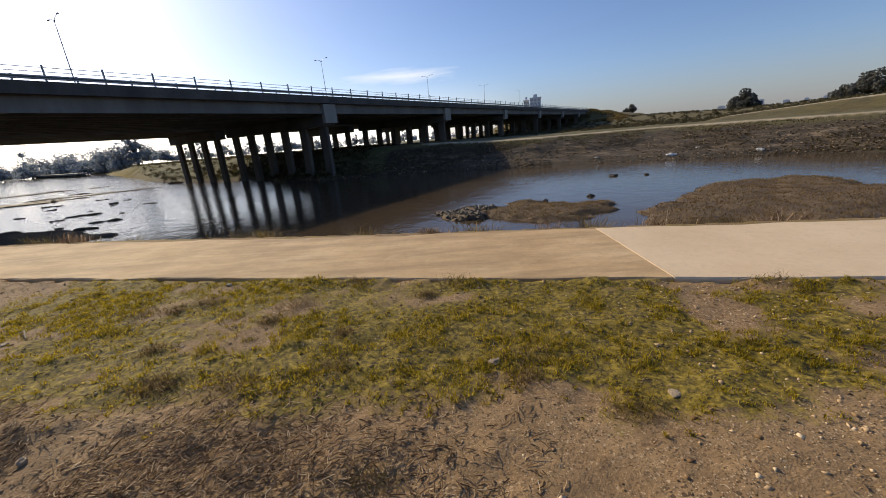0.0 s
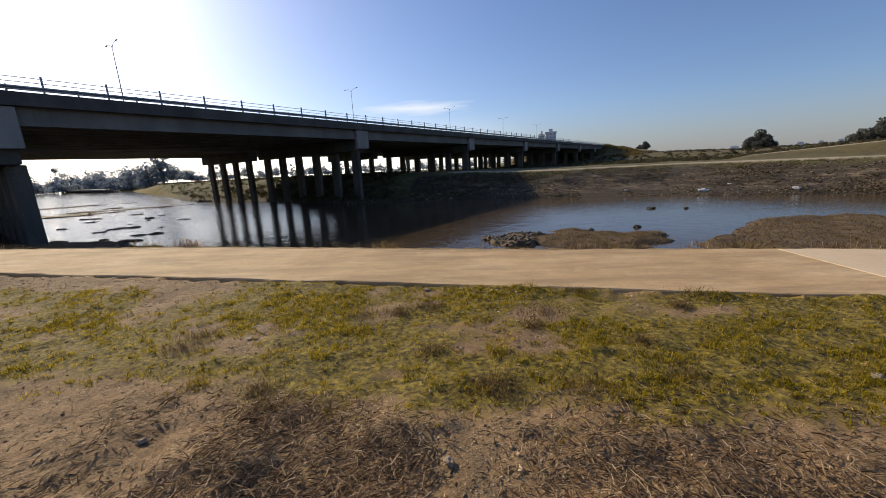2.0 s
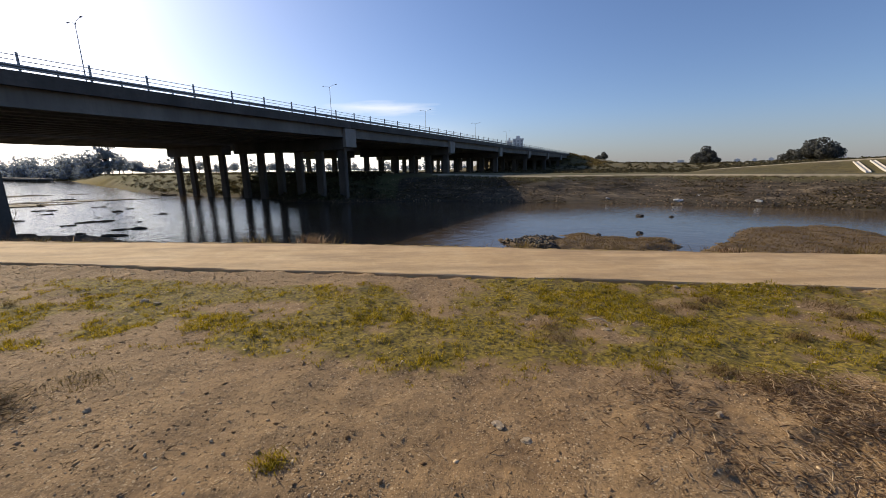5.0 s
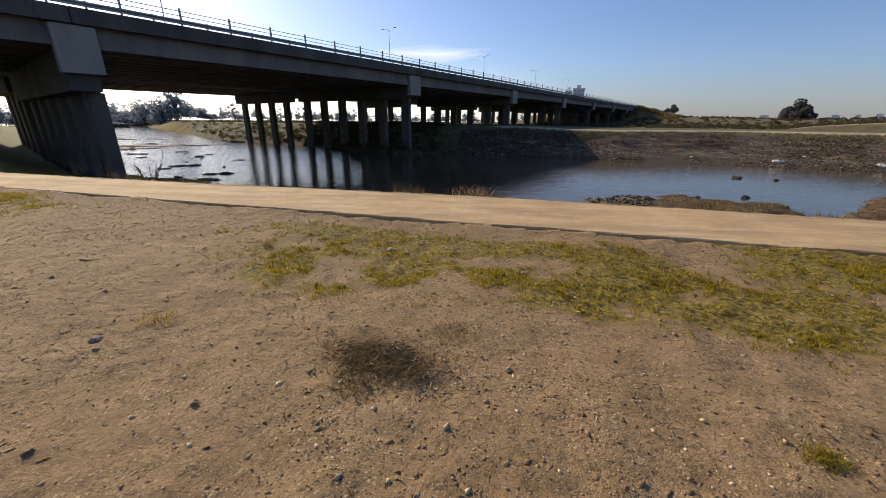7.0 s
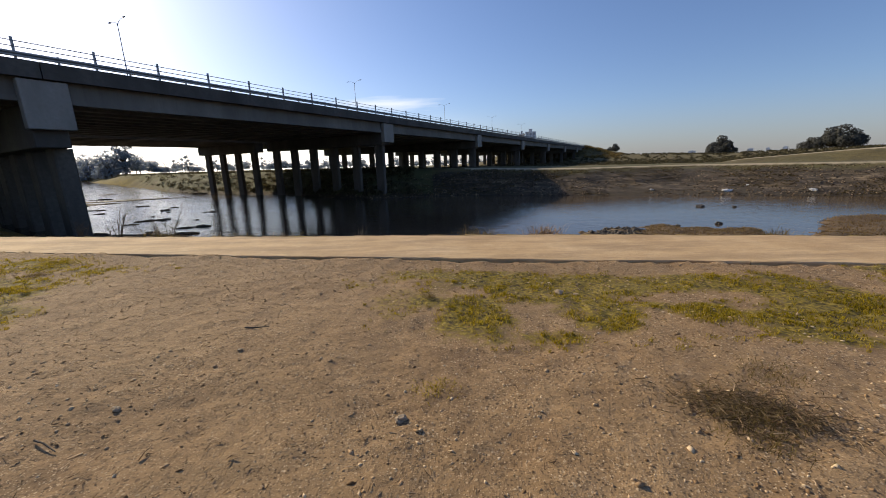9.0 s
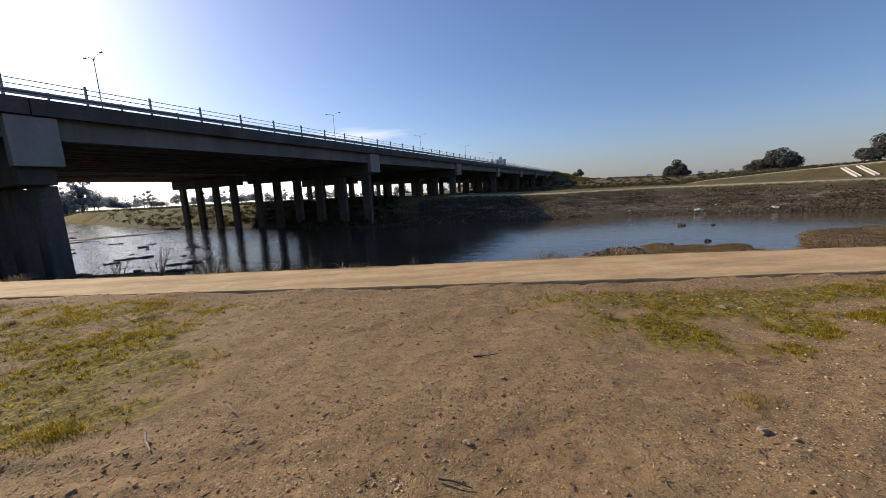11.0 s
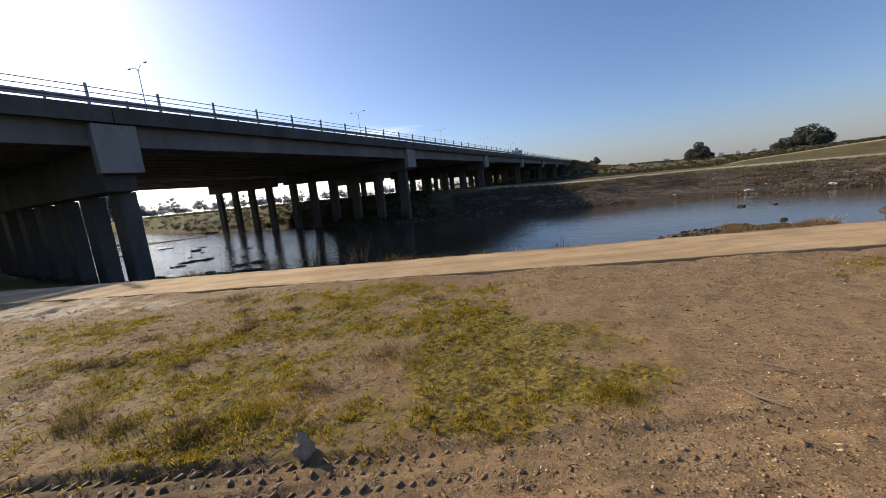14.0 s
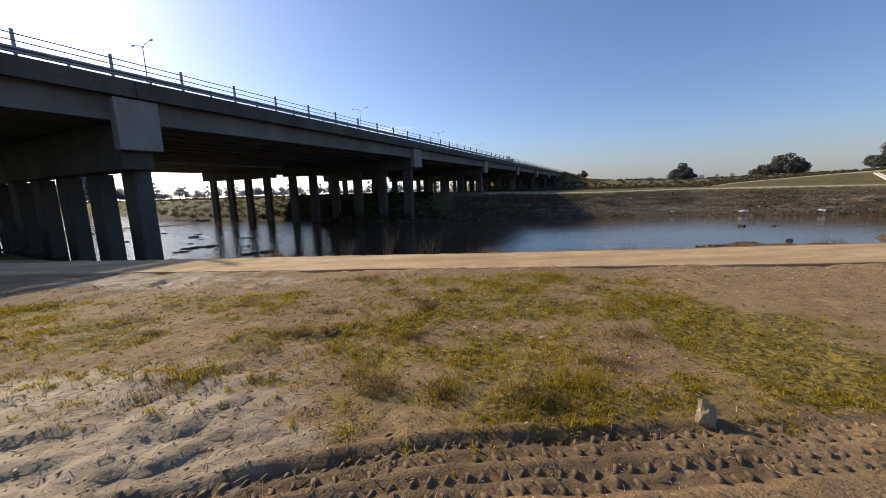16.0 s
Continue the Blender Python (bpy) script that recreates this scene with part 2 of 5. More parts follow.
pc = p.mix(p.ramp(pf, (0.5, 0.0), (0.75, 0.35)), pc, (0.30, 0.20, 0.12))
pc = p.mix(p.ramp(p.noise(70, 3), (0.6, 0.0), (0.75, 0.4)), pc, (0.6, 0.5, 0.38))
p.color(pc)
p.bump(pst, 0.5, 0.04).bump(pf, 0.5, 0.02).bump(p.noise(90, 3), 0.3, 0.004)
M_PATH = p.m
q = Mat("path_concrete_pale", 0.9)
qn = q.noise(0.8, 6, 0.65)
qf = q.noise(16, 6, 0.65)
qc = q.ramp(qn, (0.28, (0.58, 0.43, 0.27)), (0.72, (0.7, 0.55, 0.375)))
q.color(q.mix(q.ramp(qf, (0.5, 0.0), (0.75, 0.3)), qc, (0.36, 0.28, 0.2)))
q.bump(qf, 0.35, 0.02)
M_PATH_PALE = q.m


def leafy(name, dark, mid, light, glow=0.45, haze_mix=0.0):
    k = Mat(name, 0.75)
    k.color(k.ramp(k.math("ADD", k.math("MULTIPLY", k.island(), 0.7), k.math("MULTIPLY", k.noise(0.6, 3), 0.3)), (0.1, dark), (0.5, mid), (0.9, light)))
    k.b.inputs["Specular IOR Level"].default_value = 0.2 if haze_mix == 0 else 0.0
    if glow > 0:
        tr = k.t.nodes.new("ShaderNodeBsdfTranslucent")
        k.link(k.b.inputs["Base Color"].links[0].from_socket, tr.inputs[0])
        mx = k.t.nodes.new("ShaderNodeMixShader")
        mx.inputs[0].default_value = glow
        k.link(k.b.outputs[0], mx.inputs[1])
        k.link(tr.outputs[0], mx.inputs[2])
        k.link(mx.outputs[0], k.t.nodes["Material Output"].inputs[0])
        # transparency share that stands in for distance haze
        if haze_mix > 0:
            my = k.t.nodes.new("ShaderNodeMixShader")
            my.inputs[0].default_value = haze_mix
            k.link(mx.outputs[0], my.inputs[1])
            k.link(k.t.nodes.new("ShaderNodeBsdfTransparent").outputs[0], my.inputs[2])
            k.link(my.outputs[0], k.t.nodes["Material Output"].inputs[0])
    return k.m


M_GRASS = leafy("grass_blades", (0.095, 0.071, 0.004), (0.33, 0.246, 0.008), (0.58, 0.435, 0.06), 0.55)
M_DRY = leafy("dry_stalks", (0.05, 0.027, 0.014), (0.24, 0.145, 0.078), (0.7, 0.53, 0.34), 0.3)
M_WEED = leafy("weeds", (0.075, 0.052, 0.018), (0.165, 0.117, 0.036), (0.31, 0.225, 0.09))
M_TREE = leafy("dark_foliage", (0.055, 0.056, 0.05), (0.085, 0.086, 0.077), (0.12, 0.12, 0.106), 0.35)
# blue-grey and partly see-through: distance haze is put into this foliage
M_TREE_FAR = leafy("haze_tinted_foliage", (0.2, 0.24, 0.29), (0.225, 0.27, 0.325), (0.25, 0.3, 0.36), 0.55, 0.35)
M_BARK = plain("bark", (0.05, 0.04, 0.03), (0.12, 0.095, 0.07), 4, 0.9, 0.5, 0.02)
M_PEBBLE = leafy("pebbles", (0.22, 0.14, 0.075), (0.46, 0.32, 0.185), (0.7, 0.55, 0.36), 0)
M_ROCK = plain("pale_rock", (0.33, 0.24, 0.15), (0.56, 0.45, 0.32), 9, 0.9, 0.6, 0.02)
M_MUD = plain("wet_mud", (0.03, 0.024, 0.017), (0.085, 0.065, 0.04), 1.6, 0.8, 0.8, 0.08)
M_DRYW = leafy("brown_weeds", (0.085, 0.052, 0.02), (0.185, 0.118, 0.046), (0.36, 0.25, 0.11), 0.35)
M_DARKROCK = plain("dark_wet_rock", (0.022, 0.018, 0.013), (0.07, 0.053, 0.036), 2.5, 0.6, 0.6, 0.05)
M_BANKROCK = leafy("bank_stones", (0.02, 0.013, 0.007), (0.075, 0.05, 0.027), (0.4, 0.3, 0.19), 0)
M_BANKWEED = leafy("bank_plants", (0.026, 0.019, 0.005), (0.065, 0.047, 0.012), (0.14, 0.1, 0.032))
M_LITTER = plain("white_plastic", (0.55, 0.54, 0.52), (0.75, 0.74, 0.72), 4, 0.5, 0.2, 0.02)
M_CHUTE = plain("chute_concrete", (0.50, 0.46, 0.41), (0.62, 0.58, 0.52), 1.2, 0.85, 0.2, 0.01)
M_SCRUB = leafy("scrub_leaves", (0.035, 0.032, 0.016), (0.075, 0.066, 0.034), (0.14, 0.115, 0.06))
M_CLOD = leafy("clods", (0.11, 0.06, 0.026), (0.22, 0.133, 0.062), (0.37, 0.24, 0.125), 0)
M_PALESTICK = plain("dry_cane", (0.34, 0.27, 0.18), (0.52, 0.43, 0.31), 12, 0.7, 0.3, 0.003)
M_BAR = plain("brown_mud", (0.075, 0.048, 0.025), (0.19, 0.128, 0.068), 1.2, 0.85, 0.8, 0.1)
M_DARKTWIG = leafy("dark_twigs", (0.05, 0.033, 0.016), (0.15, 0.102, 0.05), (0.36, 0.26, 0.15), 0.15)
M_RUT = plain("wet_rut_earth", (0.07, 0.045, 0.023), (0.2, 0.132, 0.07), 9, 0.75, 0.7, 0.01)
M_TRACK = plain("track_earth", (0.17, 0.1, 0.045), (0.31, 0.2, 0.1), 9, 0.85, 0.7, 0.01)
# pale walls and windows carry distance haze in their base colours
M_FARB = plain("hazy_wall", (0.6, 0.61, 0.63), (0.74, 0.74, 0.75), 0.05, 0.9, 0.0)
M_FARW = plain("hazy_window", (0.34, 0.37, 0.41), (0.42, 0.45, 0.49), 0.3, 0.4, 0.0)


# ---- building helpers ----
def mesh_of(bm, name):
    me = bpy.data.meshes.new(name)
    bm.to_mesh(me)
    bm.free()
    return me


def part(name, bm, material, parent=None, label="", smooth=False):
    me = bm if isinstance(bm, bpy.types.Mesh) else mesh_of(bm, name)
    if not me.materials:
        me.materials.append(material)
    if smooth:
        me.polygons.foreach_set("use_smooth", [True] * len(me.polygons))
    ob = new(name, me)
    ob.parent = parent
    if label:
        tagged(ob, label)
    return ob


def empty(name, m, label, category, group="", kind=""):
    ob = new(name)
    ob.matrix_world = m
    ob.empty_display_size = 0.3
    return tagged(ob, label, category, group, kind)


def box(bm, x0, x1, y0, y1, z0, z1):
    v = [bm.verts.new((x, y, z)) for z in (z0, z1) for y in (y0, y1) for x in (x0, x1)]
    for f in ((0, 2, 3, 1), (4, 5, 7, 6), (0, 1, 5, 4), (2, 6, 7, 3), (0, 4, 6, 2), (1, 3, 7, 5)):
        bm.faces.new([v[i] for i in f])
    return v


def tube(bm, pts, radii, sides=6):
    """A tapered tube along points."""
    rings = []
    for i, pt in enumerate(pts):
        a = Vector(pts[max(i - 1, 0)])
        b = Vector(pts[min(i + 1, len(pts) - 1)])
        q = (b - a).to_track_quat("Z", "Y")
        rings.append([bm.verts.new(Vector(pt) + q @ Vector((radii[i] * math.cos(2 * math.pi * k / sides), radii[i] * math.sin(2 * math.pi * k / sides), 0))) for k in range(sides)])
    for r0, r1 in zip(rings, rings[1:]):
        for k in range(sides):
            bm.faces.new((r0[k], r0[(k + 1) % sides], r1[(k + 1) % sides], r1[k]))
    bm.faces.new(rings[0][::-1])
    bm.faces.new(rings[-1])


def array_mesh(name, verts, faces, material):
    """A mesh from numpy arrays: verts (n, 3), faces (m, 3 or 4)."""
    me = bpy.data.meshes.new(name)
    k = faces.shape[1]
    me.vertices.add(len(verts))
    me.vertices.foreach_set("co", verts.astype(np.float32).ravel())
    me.loops.add(faces.size)
    me.loops.foreach_set("vertex_index", faces.astype(np.int32).ravel())
    me.polygons.add(len(faces))
    me.polygons.foreach_set("loop_start", np.arange(0, faces.size, k, dtype=np.int32))
    me.update(calc_edges=True)
    me.validate()
    me.materials.append(material)
    return me


rng = np.random.default_rng(7)


def vnoise(x, y, scale, seed=0):
    """Smooth value noise on arrays, about -1..1."""
    x, y = x * scale + seed * 17.3, y * scale - seed * 9.1
    xi, yi = np.floor(x), np.floor(y)
    fx, fy = x - xi, y - yi
    fx, fy = fx * fx * (3 - 2 * fx), fy * fy * (3 - 2 * fy)

    def h(a, b):
        v = np.sin(a * 127.1 + b * 311.7 + seed * 74.7) * 43758.5453
        return (v - np.floor(v)) * 2 - 1
    return (h(xi, yi) * (1 - fx) + h(xi + 1, yi) * fx) * (1 - fy) + (h(xi, yi + 1) * (1 - fx) + h(xi + 1, yi + 1) * fx) * fy


def fbm(x, y, scale, octaves=4, seed=0):
    return sum(vnoise(x, y, scale * 2 ** i, seed + i) * 0.5 ** i for i in range(octaves))


def step(a, b, x):
    t = np.clip((x - a) / (b - a), 0, 1)
    return t * t * (3 - 2 * t)


# ---- the lie of the land ----
WATER = -3.08
BX, BY, BROT = -34.15, 24.65, 62.0          # the bridge's near corner and heading
BU = (math.cos(radians(BROT)), math.sin(radians(BROT)))
BN = (-BU[1], BU[0])
S_AZ = np.array([-75, -60, -50, -46, -43, -41, -39.3, -37, -34, -29, -23.8, -18, -11, 5.8, 13.8, 20.1, 33.3, 40, 47.4, 60, 80, 110])
S_R = np.array([900, 800, 700, 580, 420, 260, 160, 113, 94, 81, 74, 59, 54, 55, 53, 52.5, 55.0, 56, 60, 63, 66, 80])
T_R = np.array([950, 840, 740, 615, 450, 285, 182, 133, 112, 98, 89, 74, 68, 66, 62.5, 65, 77, 76, 74, 75, 78, 100])
T_Z = np.array([0.3, 0.3, 0.3, 0.4, 0.5, 0.6, 0.7, 0.8, 0.9, 0.9, 0.9, 0.85, 0.85, 0.7, 0.4, 0.3, 0.3, 0.3, 0.3, 0.3, 0.3, 0.3])


def near_edge(x):
    return 3.42 - 0.157 * x


def far_edge(x):
    return 5.3 - 0.135 * x + 0.25 * np.exp(-((x + 8) / 4.5) ** 2)


def curl(x):
    """How far the wet tracks bend back beyond the large stone."""
    return -0.2 * np.clip(-18.5 - x, 0, 9) ** 1.2


def tracks(x, y):
    """Depth and lugs of the tyre tracks."""
    out = np.zeros_like(x)
    for y0, slope, bend, x0, x1, w in ((0.7, -0.1, 0.35, -9.6, -5.9, 0.1), (1.6, -0.05, 1.25, -26, -12.6, 0.1), (1.4, -0.045, 1.25, -26, -14.2, 0.09)):
        base = y0 + slope * (x + (7.0 if x1 > -7 else 14.0)) + curl(x)
        d = (y - base - 0.03 * np.sin(x * 0.8)) / w
        on = step(x0, x0 + 1, x) * (1 - step(x1 - 0.8, x1, x)) * np.exp(-d ** 4)
        lug = np.sin((x + np.abs(d) * 0.05) * 2 * math.pi / 0.11)
        deep = bend * (0.3 + 0.7 * step(-16.5, -18.5, x)) * (1 + 0.4 * vnoise(x, y, 1.5, 3))
        out += deep * on * (-0.034 + 0.03 * np.exp(-(d / 0.4) ** 2)) + deep * 0.02 * np.exp(-(np.abs(d) - 1.4) ** 2 * 8) * step(x0, x0 + 1, x) * (1 - step(x1 - 0.8, x1, x))
    return out


def mudzone(x, y):
    a = 1.25 * np.exp(-((x + 21.2) / 2.1) ** 4 - ((y - 2.3 - 0.1 * (x + 21.2)) / 0.85) ** 4)
    b = np.exp(-((x + 22.8) / 2.6) ** 2 - ((y - (near_edge(x) - 0.55)) / 0.55) ** 2)
    return np.clip(a * 0.9 + b * 1.2, 0, 1) * (0.55 + 0.45 * step(-0.4, 0.3, fbm(x, y * 1.5, 1.3, 3, 77)))


def grass_map(x, y):
    """How grassy the near ground is, 0..1."""
    n = fbm(x, y, 0.9, 4, 3)
    edge = near_edge(x)
    low = 1.5 + 0.11 * np.clip(-x - 2, 0, 9)
    band = step(low - 0.4, low + 0.5, y) * (1 - step(edge - 0.75 - 0.0 * x, edge - 0.35, y) * step(3, 7, -x)) * step(-12.5, -9.3, x) + 0.8 * np.exp(-((x - 2.0) / 1.8) ** 2 - ((y - 2.6) / 0.7) ** 2)
    p1 = 1.1 * np.exp(-((x + 15.4) / 1.0) ** 4 - ((y - 2.75) / 0.85) ** 4) + np.exp(-((x + 16.6) / 1.3) ** 2 - ((y - 4.0) / 0.75) ** 2) + 0.5 * np.exp(-((x + 19.5) / 3.5) ** 4 - ((y - 3.9) / 1.5) ** 4)
    p2 = 1.9 * np.exp(-((x + 22.8) / 2.4) ** 4 - ((y - 4.5) / 0.8) ** 4) + 0.9 * np.exp(-((x + 18.5) / 3.4) ** 2 - ((y - (edge - 0.75)) / 0.3) ** 2)
    p3 = 0.75 * np.exp(-((x + 17.6) / 1.4) ** 2 - ((y - 2.1) / 0.35) ** 2) + 0.5 * np.exp(-((x + 19.3) / 1.6) ** 2 - ((y - 3.1) / 0.7) ** 2)
    p4 = 0.35 * np.exp(-((x + 10.5) / 2.5) ** 2 - ((y - (edge - 1.1)) / 0.3) ** 2)
    base = np.maximum(band * 1.06, np.clip(p1 + p2 + p3 + p4, 0, 1) * 0.99)
    base = base * (0.84 + 0.42 * n + 0.6 * fbm(x * 0.8, y * 1.3, 2.4, 3, 33)) + 0.1 * n
    inside = (y < edge)
    return np.clip(np.where(inside, base, 0.35 + 0.3 * n), 0, 1)


def height(x, y):
    """The ground's height and its zones (grass, stones, gravel), wetness and field."""
    ed, fe = near_edge(x), far_edge(x)
    # near bank
    top = np.where(x > -25, fe + 0.25, np.interp(x, [-300, -190, -100, -59, -37, -25], [190, 122, 62, 30, 12.0, 8.9]))
    wl_ = np.where(x > -25, fe + 6.5, np.interp(x, [-300, -190, -100, -59, -37, -25], [200, 132, 70, 38, 24, 15]))
    tn = np.clip((y - top) / (wl_ - top), 0, 1.25)
    near = -(-WATER + 0.0) * tn
    # far bank, by bearing and distance from the middle of the walk
    dx, dy = x + 10, y
    az, r = np.degrees(np.arctan2(dx, dy)), np.hypot(dx, dy)
    rs, rt = np.interp(az, S_AZ, S_R), np.interp(az, S_AZ, T_R)
    tf = (r - rs) / (rt - rs)
    bumpy = fbm(x, y, 0.25, 4, 5)
    farz = WATER + np.clip(tf, -0.3, 1) * (np.interp(az, S_AZ, T_Z) - WATER) + (0.4 * bumpy + 0.2 * fbm(x, y, 0.9, 2, 25)) * np.clip(tf * 3, 0, 1) * (1 - np.clip(tf * 1.2 - 0.2, 0, 1))
    crest = np.interp(az, [36, 38.6, 47.2, 54, 70, 110], [0, 0.75, 1.9, 2.6, 3.0, 3.0])
    farz = farz + np.where(az > 36, step(86, 99, r) * crest, 0)
    ridge = np.interp(az, [-20, 0, 12, 21, 36, 45, 60, 90], [0, 0, 4.5, 5.2, 3.2, 2.2, 2.0, 2.0])
    farz = farz + step(170, 260, r) * ridge * (1 + 0.15 * vnoise(x, y, 0.03, 9))
    z = np.where((tf > -0.3), farz, np.maximum(near, WATER - 0.9))
    z = np.where((tf <= -0.3) & (y > wl_ + 3), WATER - 0.9, z)
    # the road's embankment at the bridge's far end
    s = (x - BX) * BU[0] + (y - BY) * BU[1]
    v = (x - BX) * BN[0] + (y - BY) * BN[1]
    out = np.maximum(np.maximum(-1.0 - v, v - 48), 0)
    e = 8.05 + 0.008 * s - np.maximum(228 - s, 0) * 0.55 - out * 0.42
    e = np.where((s > 180) & (s < 700), e, -99)
    emb = e > z
    z = np.where(emb, e, z)
    # near relief
    nearby = (y < ed + 0.05) & (x > -40) & (x < 20)
    relief = 0.022 * fbm(x, y, 0.8, 3, 1) + 0.009 * fbm(x, y, 5, 3, 2) + 0.007 * np.clip(fbm(x, y, 17, 2, 12), -0.3, 1) + 0.007 * np.abs(fbm(x, y, 11, 2, 6)) * (1 + fbm(x, y, 0.9, 2, 44))
    gm = grass_map(x, y)
    trk = np.clip(-tracks(x, y) * 40, 0, 0.75) * step(-14.0, -17.0, x)
    md = mudzone(x, y) * nearby
    lane = np.exp(-((y - 1.56 + 0.047 * (x + 14) - curl(x)) / 0.3) ** 4) * step(-15.8, -17.4, x) * (0.7 + 0.4 * vnoise(x, y, 3.0, 14))
    rut = np.where(nearby, np.clip(np.maximum(trk * 1.3, lane), 0, 1), 0.0)
    md2 = mudzone(x, y) * nearby
    relief = relief - 0.035 * md2 * step(0.25, 0.5, fbm(x, y * 1.6, 3.4, 2, 88)) + 0.03 * md2 * (np.abs(fbm(x * 1.0, y * 1.9, 3.6, 4, 8)) - 0.3) + (0.01 + 0.035 * fbm(x, x * 0.0, 1.4, 3, 66) + 0.02 * (1 - step(0, 3, -x))) * np.exp(-((ed - y) / 0.14) ** 2) + 0.012 * np.clip(gm, 0, 1) * fbm(x, y, 9, 2, 4) + tracks(x, y) + 0.05 * np.clip(fbm(x, y, 3.5, 3, 91), -0.2, 1) * np.exp(-((x + 2.5) / 1.9) ** 4 - ((y - 0.95) / 0.7) ** 4)
    z = np.where((tf < -0.3) & (y < ed), z + relief - 0.01, z)
    z = np.where((y > ed) & (y < fe) & (tf < -0.3), -0.12, z)
    z = np.where((tf < -0.3) & (y >= fe) & (tn <= 0), z - 0.02, z)
    bank = ((tf > -0.1) & (tf < 1.0)) * 1.0
    bank = bank * (1 - step(0.86, 1.0, tf))
    gravel = np.where((tf > 0.96) & (r < rt + 2.4) & (az > 3), 1.0, 0.0) * 0.95
    gravel = np.maximum(gravel, np.where((az > 37) & (r > 96.6) & (r < 101), 0.9, 0.0))
    gravel = np.maximum(gravel, np.where((az > 30) & (r > rt + 5) & (r < rt + 8) & (r < 83), 0.3, 0.0))
    field = np.where(emb, 1.0, step(0.76, 0.92, tf + 0.08 * fbm(x, y, 0.4, 3, 37)))
    rough = np.where((az > 30) & (r > 86) & (r < 97), 0.7 + 0.6 * fbm(x, y, 0.18, 4, 39), 0.0) + np.where((az < 3) & (tf > 0.9), 0.75, 0.0) + np.where((tf > 0.97) & (r > 104) & (az > 4), 1.0, 0.0) * (0.6 + 0.4 * (fbm(x, y, 0.03, 3, 19) > -0.2))
    nb = np.where((tf <= -0.1) & (tn > 0), 1.0, 0.0)
    upstream = ((x < -45) & (tf <= -0.1) & (y < wl_ + 1)) | ((az < -2) & (tf > 0.12))
    field = np.where(upstream, np.maximum(field, 0.85), field)
    lush = np.where(upstream, np.where(tf > 0, 0.85, 0.9), 0.0)
    grassz = np.where(nb > 0, 0.55, gm)
    grassz = np.where((x < -34) & (tf < -0.3), 1.3, grassz)
    ter = step(0.08, 0.2, tf + 0.06 * bumpy) * (1 - step(0.55, 0.72, tf + 0.12 * fbm(x, y, 0.1, 3, 35))) * step(-2, 4, az)
    return z, grassz, np.clip(bank, 0, 1), np.where(emb, 0, gravel), md, field, np.maximum(rough, emb * 0.8), ter, rut, lush


# ---- ground ----
def axis(*spans):
    out = [np.arange(a, b, d) for a, b, d in spans]
    return np.concatenate(out)


def growing(a, first, ratio, end):
    out, d = [a], first
    while abs(out[-1]) < end:
        out.append(out[-1] + d)
        d *= ratio
    return np.array(out[1:])


gx = np.concatenate([growing(-80, -2, 1.12, 4000)[::-1], axis((-80, -34, 0.9), (-34, -25, 0.25), (-25, 5, 0.05), (5, 12, 0.25), (12, 75, 0.8), (75, 76, 0.9)), growing(76, 2, 1.12, 4000)])
gy = np.concatenate([growing(-12, -2, 1.3, 400)[::-1], axis((-12, -0.5, 0.7), (-0.5, 2.4, 0.035), (2.4, 9, 0.07), (9, 16, 0.35), (16, 110, 0.8)), growing(110, 1, 1.07, 4500)])
X, Y = np.meshgrid(gx, gy)
Z, zg_, zs_, zp_, wet_, field_, scrub_, ter_, rut_, lush_ = height(X, Y)
nx, ny = len(gx), len(gy)
idx = np.arange(nx * ny).reshape(ny, nx)
quads = np.stack([idx[:-1, :-1], idx[:-1, 1:], idx[1:, 1:], idx[1:, :-1]], -1).reshape(-1, 4)
gme = array_mesh("ground", np.stack([X, Y, Z], -1).reshape(-1, 3), quads, M_GROUND)
ca = gme.color_attributes.new("zone", "FLOAT_COLOR", "POINT")
ca.data.foreach_set("color", np.stack([zg_, zs_, zp_, np.ones_like(zg_)], -1).astype(np.float32).ravel())
for nm, arr in (("wet", wet_), ("field", field_), ("scrub", scrub_), ("terrace", ter_), ("rut", rut_), ("lush", lush_)):
    at = gme.attributes.new(nm, "FLOAT", "POINT")
    at.data.foreach_set("value", arr.astype(np.float32).ravel())
gme.polygons.foreach_set("use_smooth", [True] * len(gme.polygons))
tagged(new("ground", gme), "brown dirt with grass patches sloping to a stony river bank", "ground", kind="structure")

# ---- river ----
wx = np.concatenate([growing(-100, -8, 1.25, 1500)[::-1], np.arange(-100, 110, 3.0), growing(110, 8, 1.3, 800)])
wy = np.concatenate([np.arange(8, 120, 3.0), growing(120, 6, 1.2, 1500)])
WX, WY = np.meshgrid(wx, wy)
idx = np.arange(WX.size).reshape(WX.shape)
quads = np.stack([idx[:-1, :-1], idx[:-1, 1:], idx[1:, 1:], idx[1:, :-1]], -1).reshape(-1, 4)
wme = array_mesh("river_water", np.stack([WX, WY, np.full_like(WX, WATER)], -1).reshape(-1, 3), quads, M_WATER)
at = wme.attributes.new("ripple", "FLOAT", "POINT")
at.data.foreach_set("value", (0.34 + 0.66 * (1 - step(-38, -14, WX))).astype(np.float32).ravel())
tagged(new("river_water", wme), "shallow murky brown river water, rippled and glaring", "water", kind="structure")

# ---- bridge ----
GRADE = 0.008
bridge = empty("road_bridge", pose(BX, BY, 0, 0, 0, BROT), "long grey concrete road bridge on rows of columns across the river", "bridge")


def sloped(bm):
    for v in bm.verts:
        v.co.z += GRADE * v.co.x
    return bm


